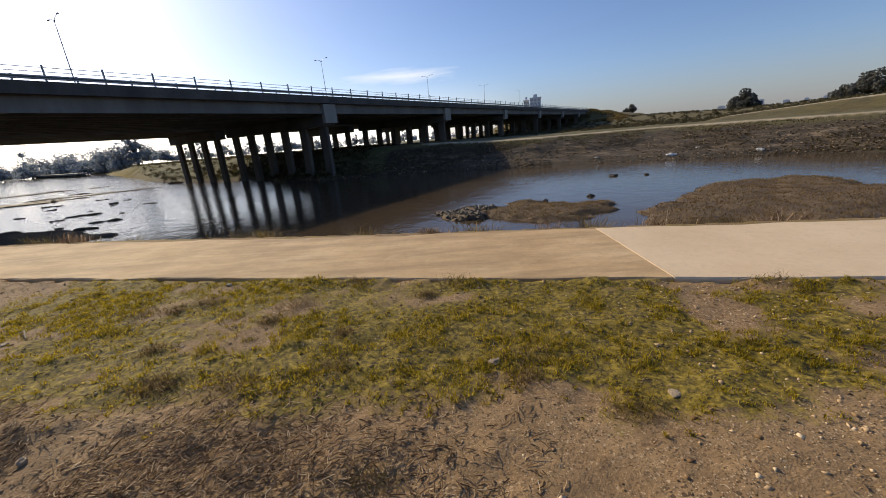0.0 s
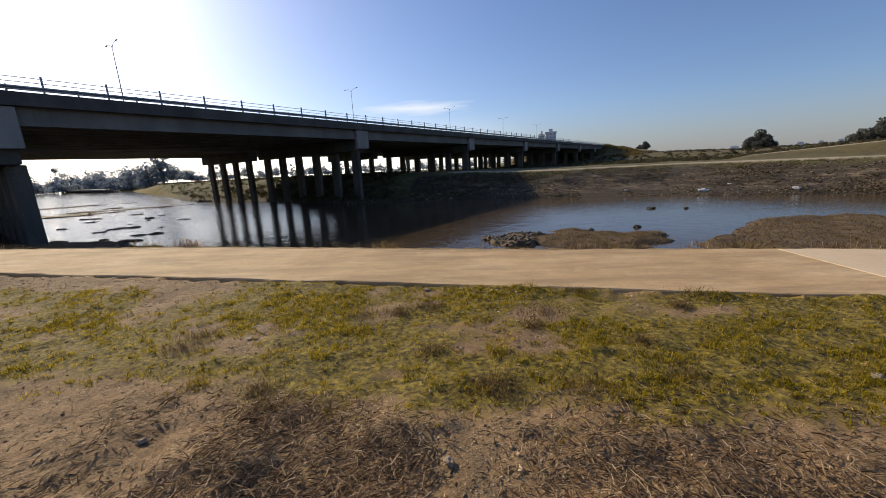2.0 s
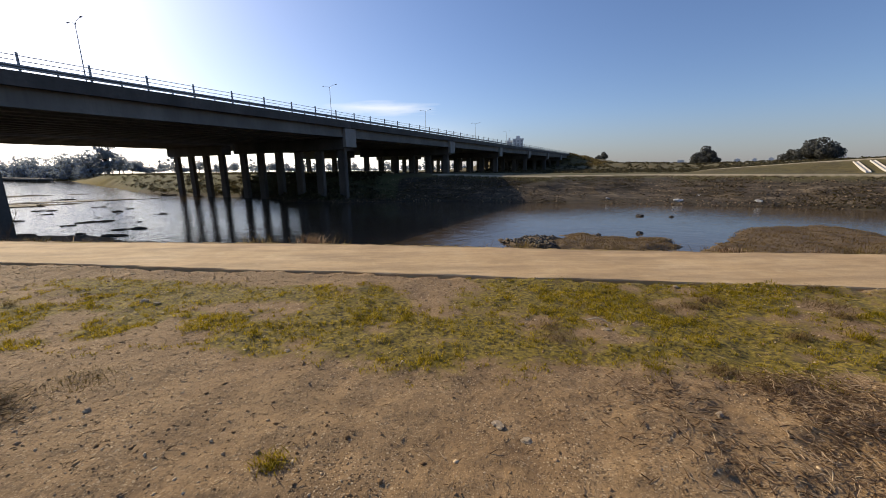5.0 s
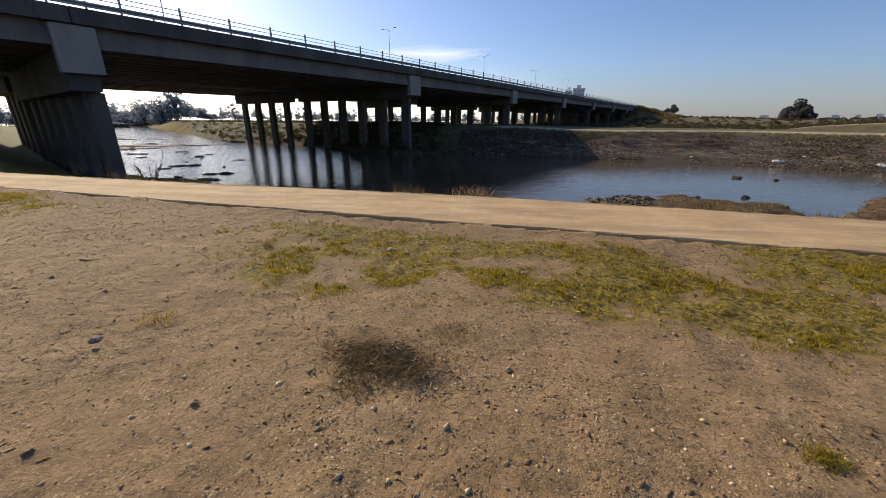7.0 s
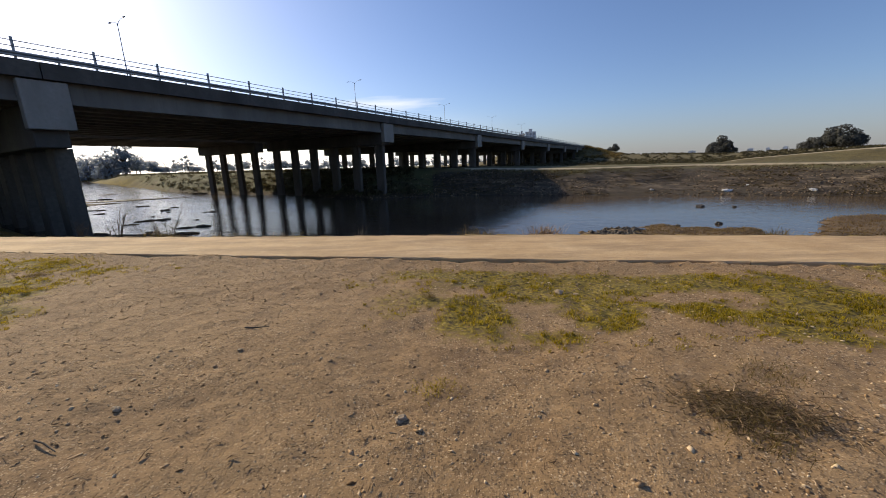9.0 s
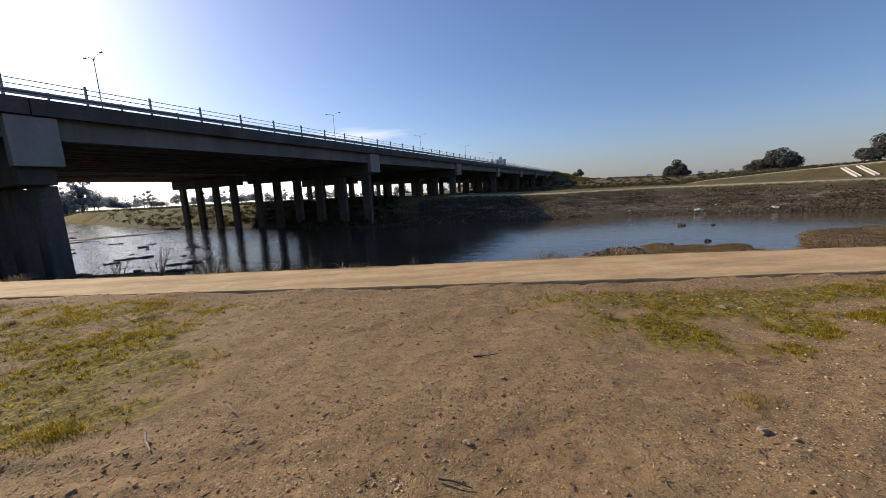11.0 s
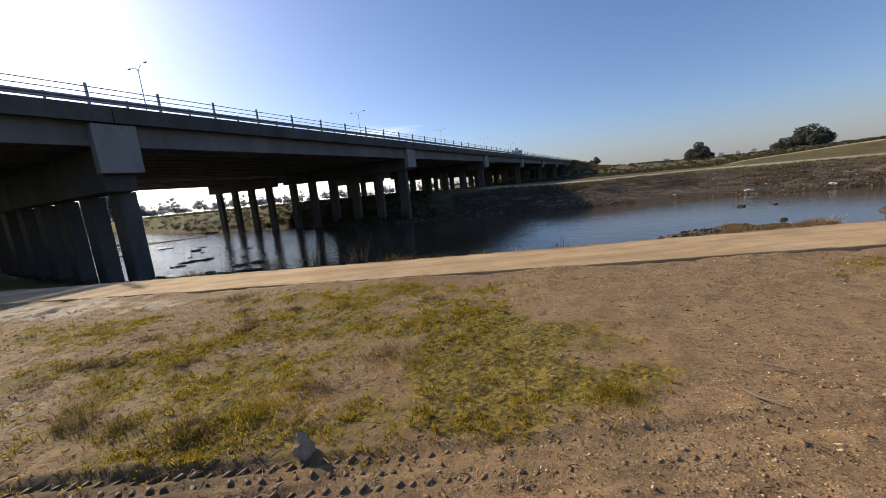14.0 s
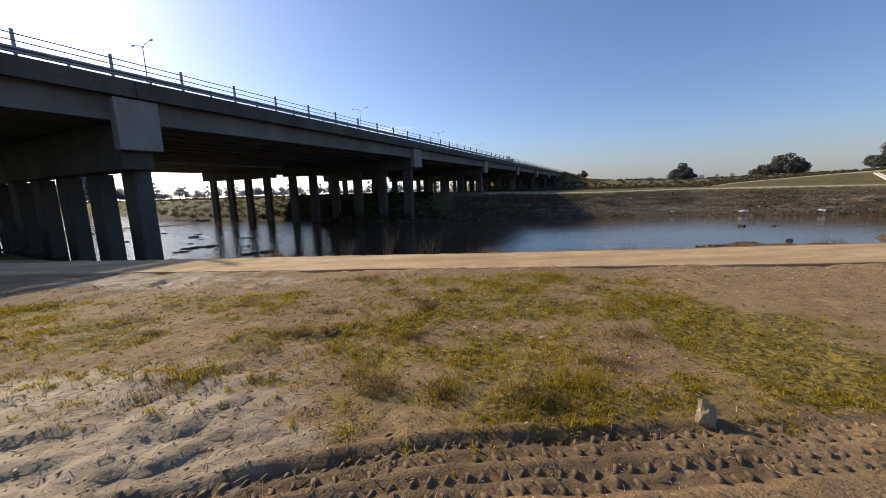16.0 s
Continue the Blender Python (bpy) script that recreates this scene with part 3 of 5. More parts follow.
def slab(name, s0, s1, v0, v1, z0, z1, mat, label="", bevel=0.0, parent=None):
    bm = bmesh.new()
    box(bm, s0, s1, v0, v1, z0, z1)
    if bevel:
        bmesh.ops.bevel(bm, geom=bm.edges[:], offset=bevel, segments=1, affect="EDGES")
    return part(name, sloped(bm), mat, parent or bridge, label)


SPAN, PIER0 = 34.2, -1.1
piers = [-69.7, -35.5, PIER0, 33.9, 67.5, 101.5, 135.6, 169.8, 204.0]
ENDS = [p for p in piers] + [232.0]
for a, b in zip(ENDS, ENDS[1:]):
    for v0, v1, tag in ((-0.55, 25.6, 0), (27.4, 47.2, 1)):
        g0 = 0.03
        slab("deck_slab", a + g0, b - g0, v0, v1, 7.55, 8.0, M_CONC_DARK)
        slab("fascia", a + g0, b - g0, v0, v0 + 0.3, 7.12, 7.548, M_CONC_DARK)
        slab("kerb", a + g0, b - g0, v0, v0 + 0.55, 8.002, 8.06, M_CONC_DARK)
        slab("kerb", a + g0, b - g0, v1 - 0.55, v1, 8.002, 8.06, M_CONC_DARK)
        nb_ = 11 if tag == 0 else 8
        for i in range(nb_):
            vv = v0 + 0.75 + i * (v1 - v0 - 2.1) / (nb_ - 1)
            bm = bmesh.new()
            box(bm, a + 0.05, b - 0.05, vv, vv + 0.5, 6.13, 7.545)
            box(bm, a + 0.05, b - 0.05, vv - 0.14, vv + 0.64, 5.82, 6.129)
            part("girder", sloped(bm), M_CONC, bridge)


def column(s, v, w, d, z0, z1):
    bm = bmesh.new()
    box(bm, s - d / 2, s + d / 2, v - w / 2, v + w / 2, z0, z1)
    bmesh.ops.bevel(bm, geom=[e for e in bm.edges if abs(e.verts[0].co.z - e.verts[1].co.z) > 1], offset=0.1, segments=1, affect="EDGES")
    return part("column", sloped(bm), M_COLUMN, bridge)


def pier_cap(s, v0, v1, z0, skew=0.0):
    """A cap beam across the bridge, turned by the skew of its pier."""
    bm = bmesh.new()
    prof = [(v0, z0), (v1, z0), (v1, 5.815), (v0, 5.815)]
    ra = [bm.verts.new((s - 0.85 + skew * v, v, z)) for v, z in prof]
    rb = [bm.verts.new((s + 0.85 + skew * v, v, z)) for v, z in prof]
    for k in range(4):
        bm.faces.new((ra[k], ra[(k + 1) % 4], rb[(k + 1) % 4], rb[k]))
    bm.faces.new(ra[::-1])
    bm.faces.new(rb)
    bmesh.ops.recalc_face_normals(bm, faces=bm.faces[:])
    bmesh.ops.bevel(bm, geom=bm.edges[:], offset=0.05, segments=1, affect="EDGES")
    # shade beneath the deck is put into this darker concrete colour
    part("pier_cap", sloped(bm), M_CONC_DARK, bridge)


SKEW = 0.052                                # the nearest pier is not quite square to the bridge
for i, s in enumerate(piers):
    if i < 2:
        continue
    first = i == 2
    zb = 3.15 if first else 4.22
    if first:
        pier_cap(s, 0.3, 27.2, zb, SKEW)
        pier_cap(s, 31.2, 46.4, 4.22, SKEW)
        for v in [2.1 + 4.85 * k for k in range(6)]:
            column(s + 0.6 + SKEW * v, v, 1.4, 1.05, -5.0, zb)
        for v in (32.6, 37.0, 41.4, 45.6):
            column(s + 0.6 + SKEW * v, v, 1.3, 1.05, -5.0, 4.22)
    else:
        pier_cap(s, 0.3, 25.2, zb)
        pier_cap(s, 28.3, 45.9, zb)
        for v in [1.45 + 4.48 * k for k in range(6)] + [29.9 + 4.75 * k for k in range(4)]:
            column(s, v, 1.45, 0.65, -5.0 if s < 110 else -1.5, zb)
    slab("end_block", s - 1.13, s + 1.13, -0.4, 0.19, 4.2 if first else 4.5, 7.05, M_CONC_PALE, "pale concrete block on the end of the pier cap", 0.04)
slab("abutment", 232.0, 234.0, -0.5, 47, 2, 7.5, M_CONC)
bm = bmesh.new()
box(bm, -70, 231, 0.05, 25.0, 8.002, 8.06)
part("roadway", sloped(bm), M_ASPHALT, bridge)

# railing of the bridge: posts, two thin rails and the guard beam
railing = empty("bridge_railing", pose(BX, BY, 0, 0, 0, BROT), "grey steel guard rail with posts along the bridge edge", "railing")
bm = bmesh.new()
prof = [(-0.36, 8.21), (-0.40, 8.24), (-0.40, 8.31), (-0.33, 8.36), (-0.40, 8.41), (-0.40, 8.48), (-0.36, 8.51), (-0.31, 8.51), (-0.31, 8.21)]
ra = [bm.verts.new((-70, v, z)) for v, z in prof]
rb = [bm.verts.new((236, v, z)) for v, z in prof]
for k in range(len(prof)):
    bm.faces.new((ra[k], ra[(k + 1) % len(prof)], rb[(k + 1) % len(prof)], rb[k]))
part("guard_beam", sloped(bm), M_STEEL, railing)
for z in (9.08, 8.77):
    bm = bmesh.new()
    tube(bm, [(-70, -0.3, z), (236, -0.3, z)], [0.025, 0.025], 6)
    part("rail", sloped(bm), M_STEEL, railing)
bm = bmesh.new()
box(bm, -0.055, 0.055, -0.3, -0.18, 8.05, 9.28)
box(bm, -0.1, 0.1, -0.34, -0.1, 8.05, 8.09)
post_mesh = mesh_of(bm, "post")
bm = bmesh.new()
box(bm, -0.05, 0.05, -0.3, -0.2, 8.05, 8.56)
stub_mesh = mesh_of(bm, "beam_post")
s = -1.95 - 3.7 * 18
while s < 235:
    ob = part("post", post_mesh, M_STEEL, railing)
    ob.location = (s, 0, GRADE * s)
    ob = part("beam_post", stub_mesh, M_STEEL, railing)
    ob.location = (s + 1.85, 0, GRADE * (s + 1.85))
    s += 3.7


# street lamps in the middle of the bridge
def street_lamp():
    e = empty("street_lamp", pose(0, 0, 0), "tall grey steel street lamp with two arms on the bridge", "street lamp", "lamps on the bridge")
    bm = bmesh.new()
    tube(bm, [(0, 0, 0), (0, 0, 5), (0, 0, 12.0)], [0.09, 0.07, 0.04], 8)
    part("pole", bm, M_STEEL, e)
    bm = bmesh.new()
    box(bm, -0.2, 0.2, -0.2, 0.2, 0, 0.08)
    part("base_plate", bm, M_STEEL, e)
    for sy in (-1, 1):
        bm = bmesh.new()
        tube(bm, [(0, 0, 11.7), (0, sy * 0.5, 12.15), (0, sy * 1.2, 12.3), (0, sy * 1.7, 12.33)], [0.035, 0.03, 0.028, 0.028], 6)
        arm = part("arm", bm, M_STEEL, e)
        bm = bmesh.new()
        box(bm, -0.11, 0.11, sy * 1.6, sy * 2.2, 12.28, 12.4)
        bmesh.ops.bevel(bm, geom=bm.edges[:], offset=0.05, segments=2, affect="EDGES")
        part("lamp_head", bm, M_STEEL, arm)
    return e


def at_bridge(s, v, z, turn=0):
    return pose(BX + s * BU[0] + v * BN[0], BY + s * BU[1] + v * BN[1], z + GRADE * s, 0, 0, BROT + turn)


lamp = street_lamp()
lamp.matrix_world = at_bridge(16.0, 28.4, 8.22)
for s in (-29.0, 61.0, 106.0, 151.0, 196.0):
    copy_thing(lamp, at_bridge(s, 28.4, 8.22))

# ---- concrete footpath ----
path_ob = empty("footpath", pose(0, 0, 0), "tan concrete footpath slabs along the river bank", "footpath", kind="structure")


def jag(u):
    return 0.05 * math.sin(u * 9.0 + 1) + 0.035 * math.sin(u * 23.0) + 0.018 * math.sin(u * 61.0)


def path_slab(xa, xb, skew_a, skew_b, mat, label, top=0.03, jag_a=0.0, jag_b=0.0):
    n = max(4, int((xb - xa) / 0.12))
    bm = bmesh.new()
    us = [0, 0, 0.008] + [i / 24 for i in range(1, 24)] + [0.992, 1, 1]
    cols = []
    for i in range(n + 1):
        t = i / n
        xn = xa + (xb - xa) * t
        xf = xn + skew_a * (1 - t) + skew_b * t
        wob = 0.035 * float(fbm(np.array(xn), np.array(0.0), 1.3, 3, 6))
        wob2 = 0.06 * float(fbm(np.array(xn), np.array(9.0), 1.1, 4, 7))
        yn, yf = near_edge(xn) + wob, float(far_edge(np.array(xf))) + wob2
        ring = []
        for k, u in enumerate(us):
            x, y = xn + (xf - xn) * u, yn + (yf - yn) * u
            x += jag(u) * (jag_a * max(0, 1 - t * n / 6) + jag_b * max(0, 1 - (1 - t) * n / 6))
            z = top + 0.006 * float(vnoise(np.array(x), np.array(y), 0.7, 2))
            if k in (0, len(us) - 1):
                z = -0.2
            elif k in (1, len(us) - 2):
                z -= 0.012 + 0.012 * float(vnoise(np.array(x), np.array(y), 5.0, 3))
            ring.append(bm.verts.new((x, y, z)))
        cols.append(ring)
    for c0_, c1_ in zip(cols, cols[1:]):
        for k in range(len(us) - 1):
            bm.faces.new((c0_[k], c1_[k], c1_[k + 1], c0_[k + 1]))
    bm.faces.new(cols[0])
    bm.faces.new(cols[-1][::-1])
    return part("path_slab", bm, mat, path_ob, label)


path_slab(2.157, 16.0, -0.06, 0.0, M_PATH_PALE, "paler new concrete slab", 0.036)
path_slab(-6.16, 2.15, 0.2, -0.06, M_PATH, "", jag_a=1.0)
path_slab(-34.0, -6.172, 0.0, 0.2, M_PATH, "", jag_b=1.0)
# ---- mud bars and rocks in the river ----
def blade_mesh(name, px, py, pz, hgt, wid, lean, mat, seed=0, cross=False):
    """Many thin bent blades, two triangles each, as one mesh."""
    r = np.random.default_rng(seed)
    n = len(px)
    a = r.uniform(0, 2 * math.pi, n)
    la = r.uniform(0, 2 * math.pi, n)
    l = lean * r.uniform(0.2, 1.0, n) * hgt
    dx, dy = np.cos(a) * wid / 2, np.sin(a) * wid / 2
    mx, my = px + np.cos(la) * l * 0.35, py + np.sin(la) * l * 0.35
    tx, ty = px + np.cos(la) * l, py + np.sin(la) * l
    v = np.empty((n, 5, 3))
    v[:, 0] = np.stack([px - dx, py - dy, pz - 0.005], -1)
    v[:, 1] = np.stack([px + dx, py + dy, pz - 0.005], -1)
    v[:, 2] = np.stack([mx + dx * 0.8, my + dy * 0.8, pz + hgt * 0.55], -1)
    v[:, 3] = np.stack([mx - dx * 0.8, my - dy * 0.8, pz + hgt * 0.55], -1)
    v[:, 4] = np.stack([tx, ty, pz + hgt * np.sqrt(np.clip(1 - (lean * 0.5) ** 2, 0.2, 1))], -1)
    b = np.arange(n)[:, None] * 5
    f = np.concatenate([b + [0, 1, 2], b + [0, 2, 3], b + [3, 2, 4]], 0)
    return array_mesh(name, v.reshape(-1, 3), f, mat)


def rock_mesh(name, seed, mat, flat=0.7, level=3):
    bm = bmesh.new()
    bmesh.ops.create_icosphere(bm, subdivisions=level, radius=0.5)
    off = Vector((seed * 3.7, seed * 1.3, 0))
    for v in bm.verts:
        d = 1 + 0.6 * noise.noise(v.co * 2.4 + off) + 0.22 * noise.noise(v.co * 6 + off) + 0.1 * noise.noise(v.co * 14 + off)
        v.co = Vector((v.co.x * d, v.co.y * d * 0.8, v.co.z * d * flat))
    me = mesh_of(bm, name)
    me.materials.append(mat)
    return me


def scatter_rocks(name, px, py, pz, size, mat, seed):
    """Many small angular stones as one mesh."""
    r = np.random.default_rng(seed)
    base = np.array([[1, 0, 0], [-1, 0, 0], [0, 1, 0], [0, -1, 0], [0, 0, 1], [0, 0, -1.0]]) * 0.5
    tri = np.array([[0, 2, 4], [2, 1, 4], [1, 3, 4], [3, 0, 4], [2, 0, 5], [1, 2, 5], [3, 1, 5], [0, 3, 5]])
    n = len(px)
    v = base[None] * r.uniform(0.55, 1.25, (n, 6, 1)) + r.uniform(-0.12, 0.12, (n, 6, 3))
    v = v * size[:, None, None] * np.stack([r.uniform(0.8, 1.5, n), r.uniform(0.6, 1.0, n), r.uniform(0.45, 0.8, n)], -1)[:, None]
    a = r.uniform(0, 2 * math.pi, n)
    ca_, sa_ = np.cos(a)[:, None], np.sin(a)[:, None]
    x, y = v[..., 0] * ca_ - v[..., 1] * sa_, v[..., 0] * sa_ + v[..., 1] * ca_
    v = np.stack([x + px[:, None], y + py[:, None], v[..., 2] + pz[:, None]], -1)
    f = (np.arange(n)[:, None, None] * 6 + tri[None]).reshape(-1, 3)
    return array_mesh(name, v.reshape(-1, 3), f, mat)


def mud_bar(cx, cy, rx, ry, turn, top, label, seed):
    """A low bank of mud standing out of the water."""
    n = 64
    u = np.linspace(-1.25, 1.25, n)
    U, V = np.meshgrid(u, u)
    rad = np.sqrt(U ** 2 + V ** 2) + (0.28 if cx > -20 else 0.5) * fbm(U * 2.2, V * 2.2, 1.0, 4, seed)
    z = WATER - 0.35 + (top + 0.35) * step(1.15, 0.55, rad) + 0.28 * top * fbm(U * rx, V * ry, 0.8, 4, seed + 3) * step(1.1, 0.8, rad)
    ct, st_ = math.cos(radians(turn)), math.sin(radians(turn))
    x, y = cx + U * rx * ct - V * ry * st_, cy + U * rx * st_ + V * ry * ct
    idx = np.arange(n * n).reshape(n, n)
    q = np.stack([idx[:-1, :-1], idx[:-1, 1:], idx[1:, 1:], idx[1:, :-1]], -1).reshape(-1, 4)
    me = array_mesh("mud_bar", np.stack([x, y, z], -1).reshape(-1, 3), q, M_MUD if cx < -20 else M_BAR)
    me.polygons.foreach_set("use_smooth", [True] * len(me.polygons))
    tagged(new("mud_bar", me), label, "mud bar", "mud bars in the river")
    return x.ravel(), y.ravel(), z.ravel()


def on_bar(xs, ys, zs, n, seed, low=0.04):
    r = np.random.default_rng(seed)
    k = np.flatnonzero(zs > WATER + low)
    k = r.choice(k, n)
    return xs[k] + r.normal(0, 0.12, n), ys[k] + r.normal(0, 0.12, n), zs[k] - 0.02


bar_a = mud_bar(4.6, 21.3, 4.6, 3.4, 4, 0.22, "low mud bar with dry grass in shallow river water", 11)
bar_a2 = mud_bar(0.3, 21.8, 2.3, 2.2, 20, 0.22, "dark rubble and mud bar standing in shallow water", 14)
bar_b = mud_bar(18.3, 19.4, 10.5, 6.0, 8, 0.3, "broad mud bar covered with brown dry weeds", 17)
mud_bar(-36.0, 24.5, 12.0, 3.4, -8, 0.12, "dark wet mud round the base of the bridge pier", 21)
mud_bar(-71.0, 50.0, 12.0, 3.0, 35, 0.15, "flat dark mud shoal in glaring river water", 23)
mud_bar(-66.0, 62.0, 9.0, 1.6, 30, 0.1, "thin dark mud shoal in glaring river water", 25)
mud_bar(-95.0, 75.0, 14.0, 3.0, 38, 0.12, "flat dark mud shoal in glaring river water", 27)
for bar, n, seed in ((bar_a, 6500, 1), (bar_b, 17000, 2)):
    x, y, z = on_bar(*bar, n, seed)
    r = np.random.default_rng(seed)
    me = blade_mesh("dry_weeds", x, y, z, r.uniform(0.03, 0.13, n), np.full(n, 0.03), 1.3, M_DRYW, seed)
    tagged(new("dry_weeds", me), "brown dry weeds on a mud bar", "weeds", kind="stuff")
x, y, z = on_bar(*bar_a2, 260, 3)
tagged(new("rubble", scatter_rocks("rubble", x, y, z + 0.03, np.random.default_rng(3).uniform(0.08, 0.42, 260) ** 1.1, M_DARKROCK, 3)), "dark rubble on a mud bar in the river", "rubble", kind="stuff")
for k, (x, y, sz) in enumerate(((8.65, 24.8, 0.5), (13.8, 34.3, 0.7), (16.3, 33.4, 0.45), (1.6, 22.6, 0.6), (-0.4, 21.0, 0.6), (5.6, 24.4, 0.4))):
    ob = new("river_rock", rock_mesh("river_rock", k + 1, M_DARKROCK, 0.5))
    ob.matrix_world = pose(x, y, WATER + 0.02, 0, 0, k * 50) @ Matrix.Scale(sz, 4)
    tagged(ob, "dark wet rock standing in shallow river water", "rock", "rocks in the river")
def drift_mesh(seed):
    """A ragged low heap of mud and driftwood."""
    r = np.random.default_rng(seed)
    bm = bmesh.new()
    for k in range(9):
        m = Matrix.Translation((r.normal(0, 0.28), r.normal(0, 0.3), 0)) @ Matrix.Rotation(r.uniform(-0.5, 0.5), 4, "Z") @ Matrix.Diagonal((r.uniform(0.1, 0.4), r.uniform(0.05, 0.2), r.uniform(0.06, 0.3), 1))
        bmesh.ops.create_icosphere(bm, subdivisions=2, radius=1.0, matrix=m)
    for v in bm.verts:
        v.co += Vector((1, 1, 0.5)) * 0.12 * noise.noise(v.co * 7 + Vector((seed, 0, 0)))
    me = mesh_of(bm, "river_debris")
    me.materials.append(M_MUD)
    return me


DEBRIS = ((-63.0, 53.2, 2.2, 1.2), (-44.0, 44.1, 1.0, 1.6), (-38.5, 34.7, 0.8, 4.5), (-30.8, 30.0, 0.9, 3.6), (-29.5, 26.6, 0.8, 3.0), (-36.8, 41.1, 0.5, 4.0), (-38.3, 32.3, 0.6, 3.0), (-42.0, 41.7, 0.6, 1.6), (-60.6, 76.0, 2.2, 2.2), (-92.0, 80.0, 2.0, 4.0), (-50.0, 42.0, 0.7, 3.0), (-55.0, 46.0, 0.8, 4.0), (-47.0, 36.0, 0.6, 2.5), (-34.0, 34.5, 0.4, 2.0), (-41.0, 38.0, 0.4, 2.0), (-52.0, 50.5, 0.6, 3.0), (-72.0, 66.0, 1.0, 5.0), (-33.0, 27.5, 0.5, 2.0), (-58.0, 39.0, 1.0, 4.0), (-45.5, 47.5, 0.5, 3.0))
for k, (x, y, sz, long) in enumerate(DEBRIS):
    ob = new("river_debris", drift_mesh(k + 11))
    sz *= 0.5
    ob.matrix_world = pose(x, y, WATER + 0.03, 0, 0, 25 + 8 * math.sin(k)) @ Matrix.Diagonal((sz * long, sz, sz, 1))
    tagged(ob, "dark clump of mud and debris in glaring water", "debris", "debris in the river")

# ---- far river bank: rubble, scrub and litter ----
r = np.random.default_rng(31)
n = 17000
az_ = r.uniform(-45, 72, n)
tt = r.uniform(0.0, 0.95, n) ** 1.2
rr = np.interp(az_, S_AZ, S_R) * (1 - tt) + np.interp(az_, S_AZ, T_R) * tt
bx, by = -10 + rr * np.sin(np.radians(az_)), rr * np.cos(np.radians(az_))
keep = fbm(bx, by, 0.12, 3, 12) + 0.25 * vnoise(bx, by, 0.6, 4) + 2.8 * (0.3 - np.abs(tt - 0.35)) > -0.25
bx, by = bx[keep], by[keep]
bz = height(bx, by)[0]
tagged(new("bank_rubble", scatter_rocks("bank_rubble", bx, by, bz + 0.03, r.uniform(0.08, 0.3, len(bx)) * r.uniform(0.5, 1.25, len(bx)), M_BANKROCK, 32)), "loose pale rubble stones on the far river bank", "rubble", kind="stuff")
n = 30000
az_ = r.uniform(-46, 75, n)
tt = r.uniform(0.02, 0.93, n)
rr = np.interp(az_, S_AZ, S_R) * (1 - tt) + np.interp(az_, S_AZ, T_R) * tt
bx, by = -10 + rr * np.sin(np.radians(az_)), rr * np.cos(np.radians(az_))
keep = (fbm(bx, by, 0.11, 4, 15) + 1.6 * (np.abs(tt - 0.4) - 0.25)) > 0.0
bx, by = bx[keep], by[keep]
bz = height(bx, by)[0]
tagged(new("bank_weeds", blade_mesh("bank_weeds", bx, by, bz, r.uniform(0.06, 0.24, len(bx)), r.uniform(0.06, 0.16, len(bx)), 2.2, M_BANKWEED, 33)), "brown and olive weeds on the far river bank", "weeds", kind="stuff")
for k, (x, y, sz) in enumerate(((25.0, 46.1, 1.1), (32.8, 43.0, 0.9), (17.5, 49.4, 0.5), (29.4, 48.5, 0.6))):
    ob = new("litter", rock_mesh("litter", k + 31, M_LITTER, 0.4))
    ob.matrix_world = pose(x, y, float(height(np.array([x]), np.array([y]))[0][0]) + 0.1, 0, 0, k * 70) @ Matrix.Scale(sz, 4)
    tagged(ob, "white scrap of litter washed onto the bank", "litter", "litter on the bank")

# concrete chutes on the dike
for k, (x0, y0, x1, y1) in enumerate(((63.0, 60.4, 58.6, 54.4), (64.4, 59.2, 60.4, 53.4))):
    e = empty("drain_chute", pose(0, 0, 0), "pale concrete drain chute down a grass dike", "drain chute", "chutes on the dike")
    dx, dy = x1 - x0, y1 - y0
    ll = math.hypot(dx, dy)
    ox, oy = -dy / ll * 0.3, dx / ll * 0.3
    z0, z1 = (float(height(np.array([a_]), np.array([b_]))[0][0]) + 0.1 for a_, b_ in ((x0, y0), (x1, y1)))
    for nm, a, b, t in (("channel", -0.75, 0.75, 0.0), ("side_wall", -1.0, -0.75, 0.12), ("side_wall", 0.75, 1.0, 0.12)):
        bm = bmesh.new()
        vs_ = []
        for zz in (-0.6, t):
            for x, y, z in ((x0, y0, z0), (x1, y1, z1)):
                for s in (a, b):
                    vs_.append(bm.verts.new((x + ox * s, y + oy * s, z + zz)))
        for f in ((0, 1, 3, 2), (4, 6, 7, 5), (0, 4, 5, 1), (2, 3, 7, 6), (0, 2, 6, 4), (1, 5, 7, 3)):
            bm.faces.new([vs_[i] for i in f])
        part(nm, bm, M_CHUTE, e)


